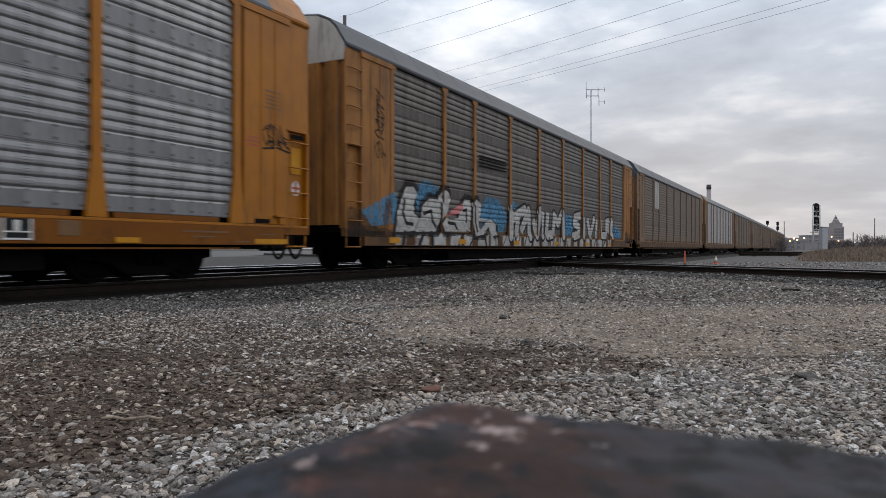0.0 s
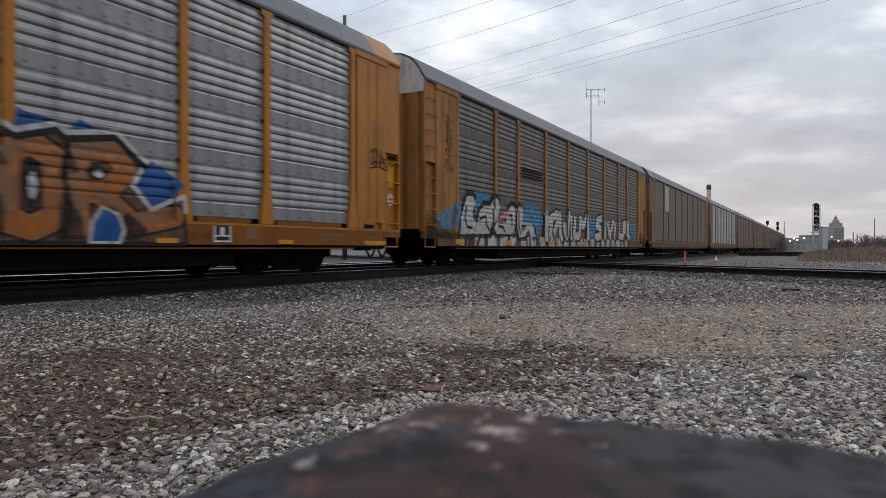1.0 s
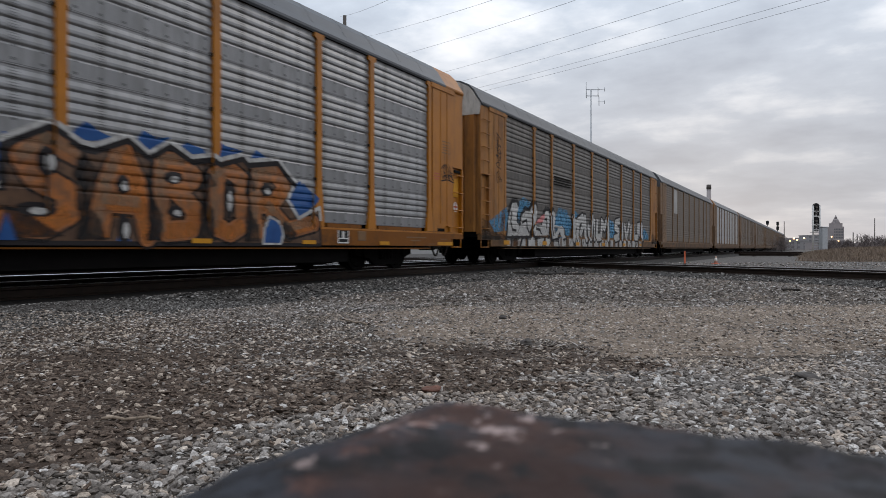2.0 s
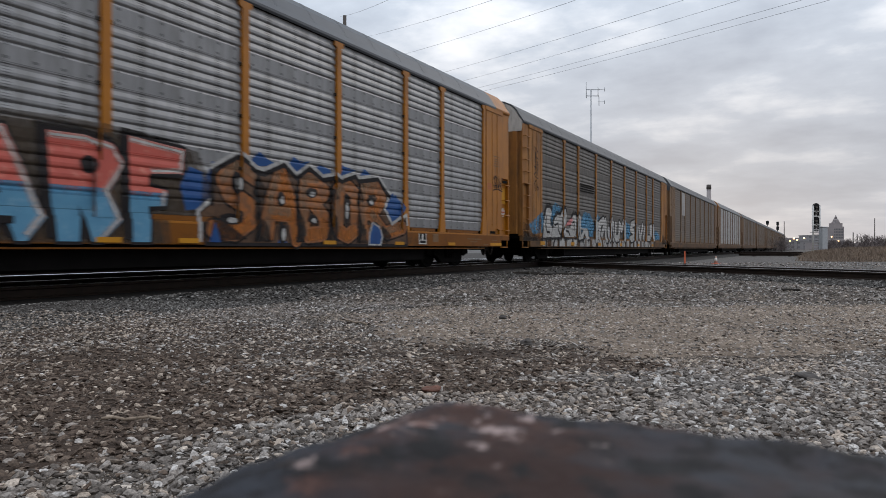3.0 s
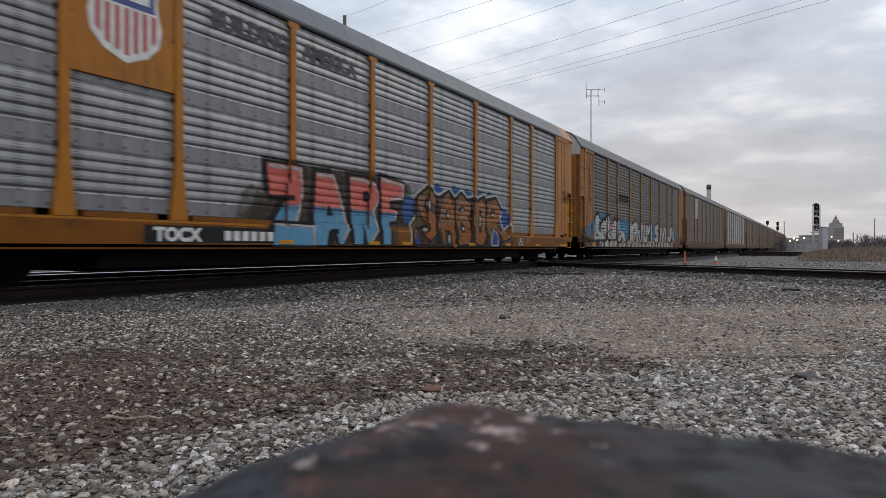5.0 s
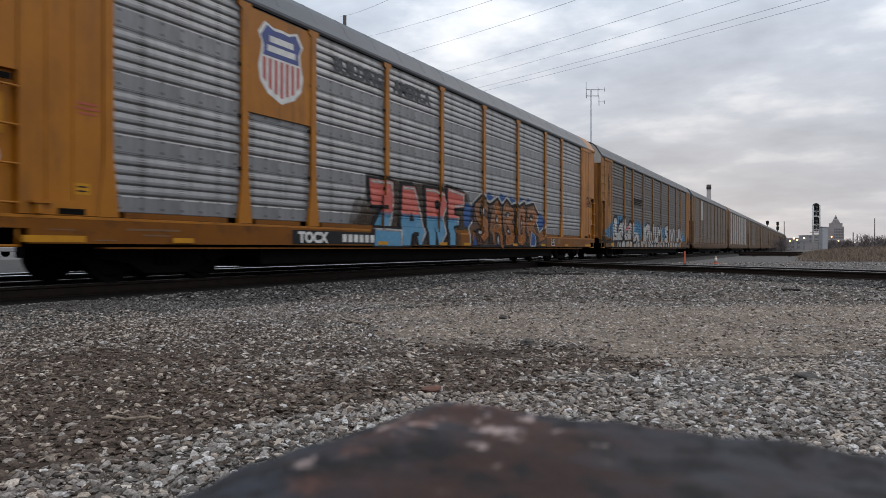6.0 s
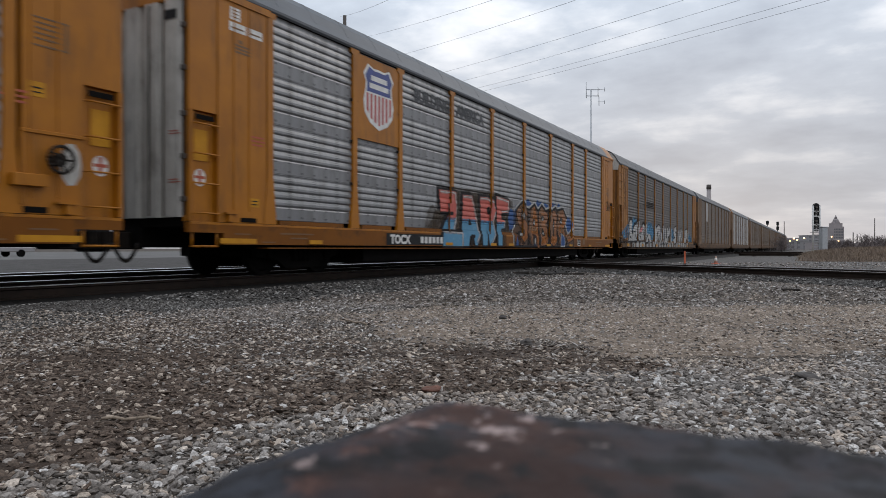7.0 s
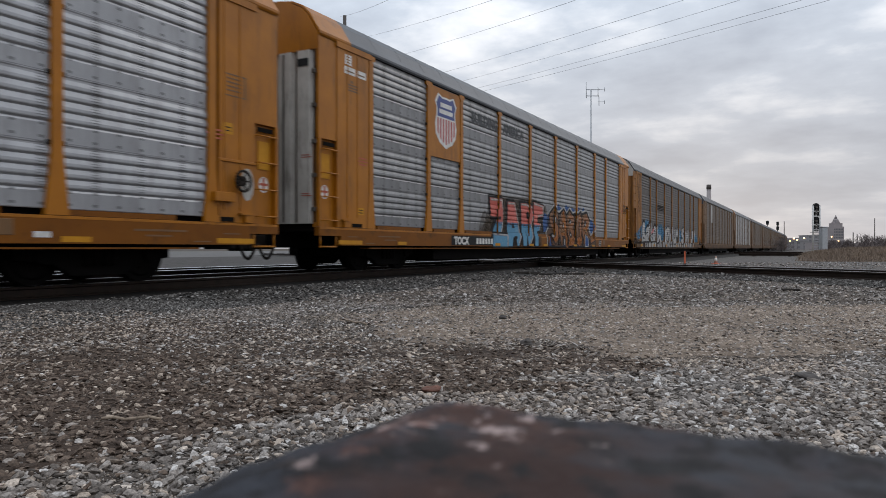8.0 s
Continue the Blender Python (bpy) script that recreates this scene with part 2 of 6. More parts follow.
def box(bm, x0, x1, y0, y1, z0, z1, bevel=0.0):
    vs = [bm.verts.new(c) for c in ((x0, y0, z0), (x1, y0, z0), (x1, y1, z0), (x0, y1, z0), (x0, y0, z1), (x1, y0, z1), (x1, y1, z1), (x0, y1, z1))]
    fs = [bm.faces.new([vs[i] for i in f]) for f in ((3, 2, 1, 0), (4, 5, 6, 7), (0, 1, 5, 4), (1, 2, 6, 5), (2, 3, 7, 6), (3, 0, 4, 7))]
    if bevel:
        edges = list({e for f in fs for e in f.edges})
        bmesh.ops.bevel(bm, geom=edges, offset=bevel, segments=1, affect="EDGES")
    return bm


def boxes(*rows, bevel=0.0):
    bm = bmesh.new()
    for r in rows:
        box(bm, *r, bevel=bevel)
    return bm


def rod(bm, a, b, r0, r1=None, seg=8):
    """A round bar from a to b."""
    a, b = Vector(a), Vector(b)
    r1 = r0 if r1 is None else r1
    q = (b - a).to_track_quat("Z", "Y").to_matrix()
    rings = []
    for p, r in ((a, r0), (b, r1)):
        rings.append([bm.verts.new(p + q @ Vector((r * math.cos(2 * math.pi * i / seg), r * math.sin(2 * math.pi * i / seg), 0))) for i in range(seg)])
    for i in range(seg):
        j = (i + 1) % seg
        bm.faces.new((rings[0][i], rings[0][j], rings[1][j], rings[1][i])).smooth = True
    bm.faces.new(rings[0][::-1])
    bm.faces.new(rings[1])
    return bm


def sweep(profile, y0, y1, closed=True, bm=None):
    """A profile of (x, z) drawn out along y, with end caps when closed."""
    bm = bm or bmesh.new()
    a = [bm.verts.new((x, y0, z)) for x, z in profile]
    b = [bm.verts.new((x, y1, z)) for x, z in profile]
    k = len(profile)
    for i in range(k if closed else k - 1):
        j = (i + 1) % k
        bm.faces.new((a[i], b[i], b[j], a[j]))
    if closed:
        bm.faces.new(a)
        bm.faces.new(b[::-1])
    bmesh.ops.recalc_face_normals(bm, faces=bm.faces[:])
    return bm


def text_mesh(body, height, depth=0.0):
    """Letters of the built-in font as a mesh in the xy plane, cap height as given."""
    cu = bpy.data.curves.new("letters", "FONT")
    cu.body, cu.size, cu.extrude, cu.resolution_u, cu.offset = body, height / 0.69, depth, 3, 0.022 * height / 0.3
    tmp = new("letters", cu)
    bpy.context.view_layer.update()
    me = bpy.data.meshes.new_from_object(tmp.evaluated_get(bpy.context.evaluated_depsgraph_get()))
    bpy.data.objects.remove(tmp)
    return me


# ---- railcars ----
RAIL_Z = 0.205         # rail top above the gravel lot
CAR_Z = 0.30           # datum of the car bodies
DROP = CAR_Z - RAIL_Z  # wheels and trucks hang this much lower
TRACK_X = -10.54       # centre line of the train's track
HALF = 1.55            # half the width of a car
LONG = 27.3            # body length
PITCH = 28.55          # car to car
END = 1.92
BAYS = (2.75, 1.95, 2.80, 2.80, 2.80, 2.80, 2.80, 1.95, 2.75)
SHEETS = ((0.97, 1.86), (1.86, 2.80), (2.80, 3.72), (3.72, 4.84))
POSTS = [-LONG / 2 + END + sum(BAYS[:i]) for i in range(len(BAYS) + 1)]
SKIN = HALF - 0.06     # face of the recessed sheets


def sheet_profile(h):
    """Outline (offset, height) of a side sheet: a flat band with rivets at its foot, then lipped ribs with a sharp underside."""
    ribs = 4 if h < 1.0 else 5
    pitch = 0.155 if h > 0.9 else 0.146
    z = h - ribs * pitch - 0.045
    pts = [(-0.004, 0.0), (0.002, 0.012), (0.010, z - 0.03), (0.0, z - 0.005)]
    for i in range(ribs):
        pts += [(0.0, z), (0.018, z + 0.028), (0.021, z + 0.042), (0.020, z + 0.080), (0.004, z + 0.140)]
        z += pitch
    pts += [(0.005, h - 0.03), (0.012, h - 0.012), (0.012, h - 0.001), (-0.004, h)]
    return pts


def make_sheet(width, h):
    bm = bmesh.new()
    prof = sheet_profile(h)
    a = [bm.verts.new((x, -width / 2, z)) for x, z in prof]
    b = [bm.verts.new((x, width / 2, z)) for x, z in prof]
    for i in range(len(prof) - 1):
        bm.faces.new((a[i], b[i], b[i + 1], a[i + 1]))
    # returned edges give the sheet its thickness
    for row, s in ((a, 1), (b, -1)):
        back = [bm.verts.new((-0.03, v.co.y, v.co.z)) for v in (row[0], row[-1])]
        bm.faces.new(([*row, back[1], back[0]])[::s])
    bmesh.ops.recalc_face_normals(bm, faces=bm.faces[:])
    return bm


def skin_x(y, z):
    """How far out the car's side stands at a place, for paint that lies on it."""
    if z < 0.88:
        return HALF
    d = LONG / 2 - abs(y)
    if d < END - 0.10:
        return HALF - 0.005 if d > 0.62 else HALF - 0.02 if z > 2.72 else HALF - 0.10
    if any(abs(y - p) < (0.09 if z > 1.7 else 0.19) for p in POSTS):
        return HALF + 0.006
    for z0, z1 in SHEETS:
        if z0 <= z <= z1:
            prof = sheet_profile(z1 - z0)
            for (xa, za), (xb, zb) in zip(prof, prof[1:]):
                if za <= z - z0 <= zb and zb > za:
                    return SKIN + xa + (xb - xa) * (z - z0 - za) / (zb - za)
    return HALF - 0.03 if z < 0.97 else SKIN


def cut(poly, axis, value, keep_less):
    """The part of a flat polygon on one side of a line."""
    out = []
    for i, p in enumerate(poly):
        q = poly[i - 1]
        inp, inq = (p[axis] <= value) == keep_less, (q[axis] <= value) == keep_less
        if inp != inq:
            f = (value - q[axis]) / (p[axis] - q[axis])
            out.append((q[0] + f * (p[0] - q[0]), q[1] + f * (p[1] - q[1])))
        if inp:
            out.append(p)
    return out


ZCUTS = sorted({0.88, 0.97, 1.70, *(z0 + z for z0, z1 in SHEETS[:3] for _, z in sheet_profile(z1 - z0))})


def paint(name, polys, mat, parent, label="", lift=0.004, step=0.0):
    """Paint that follows the ribs, posts and sill of the car's side: polygons of (y, z)."""
    bm = bmesh.new()
    for count, poly in enumerate(polys):
        ys = sorted({e for p in POSTS for e in (p - 0.19, p - 0.09, p + 0.09, p + 0.19)})
        rows = []
        rest = poly
        for y in ys:
            if not rest:
                break
            rows.append(cut(rest, 0, y, True))
            rest = cut(rest, 0, y, False)
        rows.append(rest)
        for piece in rows:
            if len(piece) < 3:
                continue
            rest = piece
            levels = [z for z in ZCUTS if min(p[1] for p in piece) < z < max(p[1] for p in piece)]
            strips = []
            for z in levels:
                strips.append(cut(rest, 1, z, True))
                rest = cut(rest, 1, z, False)
            strips.append(rest)
            for s in strips:
                if len(s) < 3:
                    continue
                cy, cz = sum(p[0] for p in s) / len(s), sum(p[1] for p in s) / len(s)
                vs = []
                for y, z in s:
                    yy, zz = y + (cy - y) * 0.0005, z + (cz - z) * 0.002
                    vs.append(bm.verts.new((skin_x(cy, zz) + lift + step * count, y, z)))
                f = bm.faces.new(vs)
                f.normal_update()
                if f.normal.x < 0:
                    f.normal_flip()
    bmesh.ops.remove_doubles(bm, verts=bm.verts[:], dist=0.004)
    return part(name, bm, mat, parent, label)


def paint_each(name, groups, mat, parent, label="", lift=0.004):
    """One painted part for each group of polygons."""
    for polys in groups:
        paint(name, polys if isinstance(polys[0], list) else [polys], mat, parent, label, lift)


def arc(cy, cz, ry, rz, a0, a1, n=10):
    return [(cy + ry * math.cos(radians(a0 + (a1 - a0) * i / n)), cz + rz * math.sin(radians(a0 + (a1 - a0) * i / n))) for i in range(n + 1)]


ROOF = [(0.0, 4.88), (0.0, 4.93), (0.10, 5.07), (0.26, 5.33), (0.45, 5.51), (0.74, 5.64), (1.10, 5.69), (1.55, 5.71)]
ROOF_LINE = [(HALF + 0.02 - d, z) for d, z in ROOF] + [(-(HALF + 0.02 - d), z) for d, z in ROOF[-2::-1]]


def make_roof(y0, y1):
    bm = bmesh.new()
    inner = [(x * 0.985, z - 0.04) for x, z in ROOF_LINE]
    sweep(ROOF_LINE + inner[::-1], y0, y1, True, bm)
    return bm


def make_ribs(y0, y1):
    bm = bmesh.new()
    k = 22
    outer = [(x * 1.001, z + 0.004) for x, z in ROOF_LINE[2:-2]]
    inner = [(x * 0.99, z - 0.02) for x, z in ROOF_LINE[2:-2]]
    for i in range(1, k):
        y = y0 + (y1 - y0) * i / k
        sweep(outer + inner[::-1], y - 0.03, y + 0.03, True, bm)
    return bm


def make_wheelset():
    bm = bmesh.new()
    rod(bm, (-0.95, 0, 0), (0.95, 0, 0), 0.08, seg=10)
    for s in (-1, 1):
        rod(bm, (s * 0.70, 0, 0), (s * 0.735, 0, 0), 0.445, seg=28)
        rod(bm, (s * 0.735, 0, 0), (s * 0.83, 0, 0), 0.42, seg=28)
        rod(bm, (s * 0.83, 0, 0), (s * 0.845, 0, 0), 0.34, 0.30, seg=28)
        for i in range(5):
            a = 2 * math.pi * i / 5
            rod(bm, (s * 0.84, 0.2 * math.cos(a), 0.2 * math.sin(a)), (s * 0.862, 0.2 * math.cos(a), 0.2 * math.sin(a)), 0.03, seg=6)
        rod(bm, (s * 0.845, 0, 0), (s * 0.93, 0, 0), 0.10, seg=10)
    return bm


def make_side_frame(side):
    bm = bmesh.new()
    prof = [(-1.28, 0.38), (-1.28, 0.56), (-0.85, 0.62), (-0.45, 0.66), (0.45, 0.66), (0.85, 0.62), (1.28, 0.56), (1.28, 0.38), (1.0, 0.34), (0.72, 0.30), (0.45, 0.13), (-0.45, 0.13), (-0.72, 0.30), (-1.0, 0.34)]
    a = [bm.verts.new((side * 0.90, y, z)) for y, z in prof]
    b = [bm.verts.new((side * 1.04, y, z)) for y, z in prof]
    for i in range(len(prof)):
        j = (i + 1) % len(prof)
        bm.faces.new((a[i], a[j], b[j], b[i]))
    bm.faces.new(a[::-1])
    bm.faces.new(b)
    for y in (-0.22, -0.07, 0.08, 0.22):
        rod(bm, (side * 1.06, y, 0.27), (side * 1.06, y, 0.58), 0.06, seg=8)
    for y in (-0.9, 0.9):
        rod(bm, (side * 1.0, y, 0.43), (side * 1.10, y, 0.43), 0.12, seg=12)
    bmesh.ops.recalc_face_normals(bm, faces=bm.faces[:])
    return bm


def make_post():
    """Side post, flared at its foot, with a cap plate at the eave."""
    bm = bmesh.new()
    out = [(-0.08, 1.75), (-0.08, 4.72), (-0.16, 4.76), (-0.16, 4.87), (0.16, 4.87), (0.16, 4.76), (0.08, 4.72), (0.08, 1.75), (0.17, 0.885), (-0.17, 0.885)]
    a = [bm.verts.new((HALF - 0.07, y, z)) for y, z in out]
    b = [bm.verts.new((HALF + 0.004, y, z)) for y, z in out]
    for i in range(len(out)):
        j = (i + 1) % len(out)
        bm.faces.new((a[i], a[j], b[j], b[i]))
    bm.faces.new(b)
    bmesh.ops.recalc_face_normals(bm, faces=bm.faces[:])
    return bm


def make_end_side(s, which, shorter=0.0):
    """Plain steel side of the car's end bay, its ladder recess or its raised trim; s tells which end."""
    bm = bmesh.new()
    def bx(x0, x1, d0, d1, z0, z1, bevel=0.0):
        y0, y1 = sorted((s * (LONG / 2 - d0), s * (LONG / 2 - d1)))
        box(bm, x0, x1, y0, y1, z0, z1, bevel)
    if which == "end_panel":
        bx(HALF - 0.12, HALF - 0.005, 0.62, END - 0.10 - shorter, 0.885, 4.86, 0.004)
    elif which == "corner_panel":
        bx(HALF - 0.12, HALF - 0.02, 0.0, 0.615, 2.72, 4.86, 0.004)
    elif which == "ladder_recess":
        bx(HALF - 0.16, HALF - 0.10, 0.0, 0.615, 0.88, 2.715)
    elif which == "corner_post":
        bx(HALF - 0.098, HALF, 0.0, 0.07, 0.885, 2.715, 0.006)
    else:
        bx(HALF - 0.003, HALF + 0.018, 0.58, END - shorter, 4.74, 4.87, 0.004)
    return bm


def make_seam(s, d):
    y0, y1 = sorted((s * (LONG / 2 - d), s * (LONG / 2 - d - 0.03)))
    return boxes((HALF - 0.004, HALF + 0.006, y0, y1, 1.1, 4.72))


def make_sill():
    bm = bmesh.new()
    box(bm, HALF - 0.12, HALF, -LONG / 2 + 0.75, LONG / 2 - 0.75, 0.50, 0.872)
    box(bm, HALF - 0.30, HALF - 0.03, -LONG / 2 + 1.9, LONG / 2 - 1.9, 0.425, 0.452)
    for s in (-1, 1):
        y0, y1 = sorted((s * (LONG / 2 - 0.75), s * LONG / 2))
        box(bm, HALF - 0.12, HALF, y0, y1, 0.70, 0.872)
    for i in range(len(BAYS)):
        a, b = POSTS[i] + 0.28, POSTS[i + 1] - 0.42
        box(bm, HALF - 0.05, HALF - 0.02, a, b, 0.885, 0.965)
    return bm


def make_lip():
    """Rounded upper edge of the side sill."""
    return boxes((HALF - 0.004, HALF + 0.003, -LONG / 2 + 0.02, LONG / 2 - 0.02, 0.836, 0.878), bevel=0.002)


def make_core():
    """Inside, far side and floor of the car; their shade is put into near-black."""
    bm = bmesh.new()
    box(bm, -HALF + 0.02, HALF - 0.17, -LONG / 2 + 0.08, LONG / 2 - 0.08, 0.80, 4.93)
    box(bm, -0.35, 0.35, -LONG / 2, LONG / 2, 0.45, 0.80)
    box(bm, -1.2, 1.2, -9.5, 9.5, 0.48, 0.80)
    # deep belly boxes, added to fill the dark underside and block the view
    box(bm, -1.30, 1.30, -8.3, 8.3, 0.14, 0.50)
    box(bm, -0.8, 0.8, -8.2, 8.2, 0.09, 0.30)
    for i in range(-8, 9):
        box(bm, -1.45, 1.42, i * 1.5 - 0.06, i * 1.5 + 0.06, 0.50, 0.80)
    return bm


def make_end_wall(s):
    """Corrugated end doors: vertical folds across the end of the car."""
    bm = bmesh.new()
    e = s * LONG / 2
    k, pts = 6, []
    for i in range(k):
        x = -1.46 + 2.92 * i / k
        w = 2.92 / k
        pts += [(x, 0.0), (x + w * 0.10, 0.07), (x + w * 0.70, 0.07), (x + w * 0.80, 0.0)]
    pts.append((1.46, 0.0))
    lo = [bm.verts.new((x, e + s * (d - 0.03), 0.95)) for x, d in pts]
    hi = [bm.verts.new((x, e + s * (d - 0.03), 4.55)) for x, d in pts]
    for i in range(len(pts) - 1):
        bm.faces.new((lo[i], lo[i + 1], hi[i + 1], hi[i]))
    bmesh.ops.recalc_face_normals(bm, faces=bm.faces[:])
    return bm


def make_end_top(s):
    bm = bmesh.new()
    e = s * LONG / 2
    prof = [(x * 0.975, z - 0.05) for x, z in ROOF_LINE]
    prof = [(1.50, 4.55)] + prof + [(-1.50, 4.55)]
    y0, y1 = sorted((e - s * 0.10, e + s * 0.03))
    sweep(prof, y0, y1, True, bm)
    return bm


def make_rung(s, d0, d1):
    bm = bmesh.new()
    e = s * LONG / 2
    rod(bm, (HALF + 0.05, e - s * d0, 0), (HALF + 0.05, e - s * d1, 0), 0.016, seg=6)
    for d in (d0, d1):
        rod(bm, (HALF + 0.05, e - s * d, 0), (HALF - 0.10, e - s * d, 0), 0.013, seg=6)
    return bm


def make_step(s):
    """Stirrup under the sill's end."""
    bm = bmesh.new()
    e = s * LONG / 2
    for d in (0.08, 0.62):
        rod(bm, (HALF - 0.04, e - s * d, 0.72), (HALF - 0.04, e - s * d, 0.47), 0.02, seg=6)
    rod(bm, (HALF - 0.04, e - s * 0.06, 0.47), (HALF - 0.04, e - s * 0.64, 0.47), 0.02, seg=6)
    return bm


def make_coupler(s):
    bm = bmesh.new()
    e = s * LONG / 2
    y0, y1 = sorted((e - s * 0.3, e + s * 0.45))
    box(bm, -0.12, 0.12, y0, y1, 0.42, 0.72, 0.02)
    y0, y1 = sorted((e + s * 0.38, e + s * 0.62))
    box(bm, -0.2, 0.2, y0, y1, 0.38, 0.76, 0.05)
    # air hose hanging in a loop
    p = [Vector((0.45, e + s * (0.1 + 0.5 * i / 8), 0.52 - 0.30 * math.sin(math.pi * i / 8))) for i in range(9)]
    for a, b in zip(p, p[1:]):
        rod(bm, a, b, 0.03, seg=6)
    return bm


def make_brake_wheel(s):
    bm = bmesh.new()
    y = s * (LONG / 2 - 1.02)
    k = 20
    c = Vector((HALF + 0.10, y, 1.62))
    pts = [c + Vector((0, 0.18 * math.cos(2 * math.pi * i / k), 0.18 * math.sin(2 * math.pi * i / k))) for i in range(k)]
    for i in range(k):
        rod(bm, pts[i], pts[(i + 1) % k], 0.024, seg=6)
    for i in range(5):
        rod(bm, c, pts[i * 4], 0.014, seg=6)
    rod(bm, (HALF - 0.02, y, 1.62), c, 0.09, seg=10)
    return bm


STYLES = {
    "clean": dict(paint="yellow", sheet="galv_clean", roof="roof", cap="yellow", door="door_white", label="yellow railroad autorack car with bright ribbed galvanised panels"),
    "bright": dict(paint="yellow", sheet="galv", roof="roof", cap="yellow", door="door_white", label="yellow railroad autorack car with ribbed galvanised side panels"),
    "sooty": dict(paint="yellow_old", sheet="galv_dark", roof="roof_dark", cap="roof_dark", hood="door_white", door="yellow_old", label="faded yellow autorack car with sooty dark side panels"),
    "brown": dict(paint="tan", sheet="galv_brown", roof="roof_dark", cap="roof", door="tan", label="dull tan autorack car with rusty brown-grey panels"),
    "pale": dict(paint="tan", sheet="galv_white", roof="roof", cap="yellow_old", door="yellow_old", label="yellow autorack car with pale washed-out side panels"),
    "tan": dict(paint="tan", sheet="galv_brown", roof="roof_dark", cap="roof", door="tan", label="weathered tan autorack car far along the train"),
}


def build_car(style, near, shift=0.0):
    """One car; shift moves its posts and sheets along the body."""
    st = STYLES[style]
    P, S = M[st["paint"]], M[st["sheet"]]
    car = thing("autorack_car", st["label"], "railcar", group="train")
    part("body", cached("core", make_core, M["black"]), None, car, "underframe and inside, shade put into a near-black colour")
    part("side_sill", cached("sill", make_sill, M["sill_yellow" if style in ("bright", "clean") else "sill_old"]), None, car, "grimy side sill, shade put into its darker yellow")
    part("sill_lip", cached("sill_lip", make_lip, P), None, car)
    for s in (-1, 1):
        for piece in ("end_panel", "corner_panel", "ladder_recess", "corner_post", "head_trim"):
            part(piece, cached((piece, s, shift), lambda: make_end_side(s, piece, shift * s), P), None, car)
        for d in (0.98, 1.36):
            part("seam", cached(("seam", s, d), lambda: make_seam(s, d), P), None, car)
        part("end_door", cached(("end_door", s), lambda: make_end_wall(s), M[st["door"]]), None, car, "ribbed end door")
        part("end_hood", cached(("end_hood", s), lambda: make_end_top(s), M[st.get("hood", st["cap"])]), None, car)
        part("coupler", cached(("coupler", s), lambda: make_coupler(s), M["dark_steel"]), None, car, "dark coupler with hanging air hose")
        z0, z1, n = (1.02, 2.50, 4) if style in ("bright", "clean") else (1.05, 4.4, 9)
        for k in range(n):
            rung = part("ladder_rung", cached(("ladder_rung", s), lambda: make_rung(s, 0.08, 0.58), P), None, car)
            rung.location.z = z0 + (z1 - z0) * k / (n - 1)
        part("step", cached(("step", s), lambda: make_step(s), P), None, car)
        y0, y1 = sorted((s * LONG / 2, s * (LONG / 2 - 1.1)))
        part("roof_cap", cached(("roof_cap", s), lambda: make_roof(y0, y1), M[st["cap"]]), None, car)
        # wheel trucks, near-black: the shade under the car is put in their colour
        tr = s * (LONG / 2 - 3.4)
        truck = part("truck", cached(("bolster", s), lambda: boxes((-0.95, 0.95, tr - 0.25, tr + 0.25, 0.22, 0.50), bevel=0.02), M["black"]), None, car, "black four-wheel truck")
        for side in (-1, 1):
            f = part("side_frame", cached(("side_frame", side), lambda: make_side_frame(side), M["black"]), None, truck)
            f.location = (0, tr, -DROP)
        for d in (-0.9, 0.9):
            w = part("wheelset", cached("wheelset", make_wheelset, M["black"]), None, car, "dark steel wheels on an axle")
            w.location = (0, tr + d, 0.42 - DROP)
            if near:
                WHEELS.append(w)
    a = LONG / 2 - 1.1
    part("roof", cached("roof", lambda: make_roof(-a, a), M[st["roof"]]), None, car)
    # black strip below the roof: the gap's shade put into colour
    part("eave_shade", cached("eave_shade", lambda: boxes((HALF - 0.20, HALF - 0.012, -a, a, 4.835, 4.885)), M["black"]), None, car, "black strip painted in for the shade under the eave")
    part("roof_ribs", cached("roof_ribs", lambda: make_ribs(-a, a), M[st["roof"]]), None, car)
    for y in POSTS:
        p = part("side_post", cached("side_post", make_post, P), None, car)
        p.location.y = y + shift
    for i, w in enumerate(BAYS):
        y = (POSTS[i] + POSTS[i + 1]) / 2 + shift
        for z0, z1 in SHEETS:
            p = part("side_panel", cached(("side_panel", w, round(z1 - z0, 2)), lambda: make_sheet(w - 0.06, z1 - z0), S), None, car)
            p.location = (SKIN, y, z0)
    return car


WHEELS = []
CARS = []
ORDER = ["clean", "bright", "sooty", "brown", "pale", "tan", "brown", "tan", "brown", "tan", "tan"]
FIRST_Y = -2.40 - PITCH     # centre of the last car when the clip starts
for i, style in enumerate(ORDER):
    car = build_car(style, i < 4, 0.33 if i == 0 else 0.0)
    car.matrix_world = pose(TRACK_X, FIRST_Y + i * PITCH, CAR_Z)
    CARS.append(car)


def quad(y0, y1, z0, z1):
    return [(y0, z0), (y1, z0), (y1, z1), (y0, z1)]


def shifted(poly, dy, dz):
    return [(y + dy, z + dz) for y, z in poly]


def grown(poly, k):
    """A polygon blown up a little round its middle."""
    cy, cz = sum(p[0] for p in poly) / len(poly), sum(p[1] for p in poly) / len(poly)
    out = []
    for y, z in poly:
        d = math.hypot(y - cy, z - cz) or 1
        out.append((y + (y - cy) / d * k, max(0.50, z + (z - cz) / d * k)))
    return out


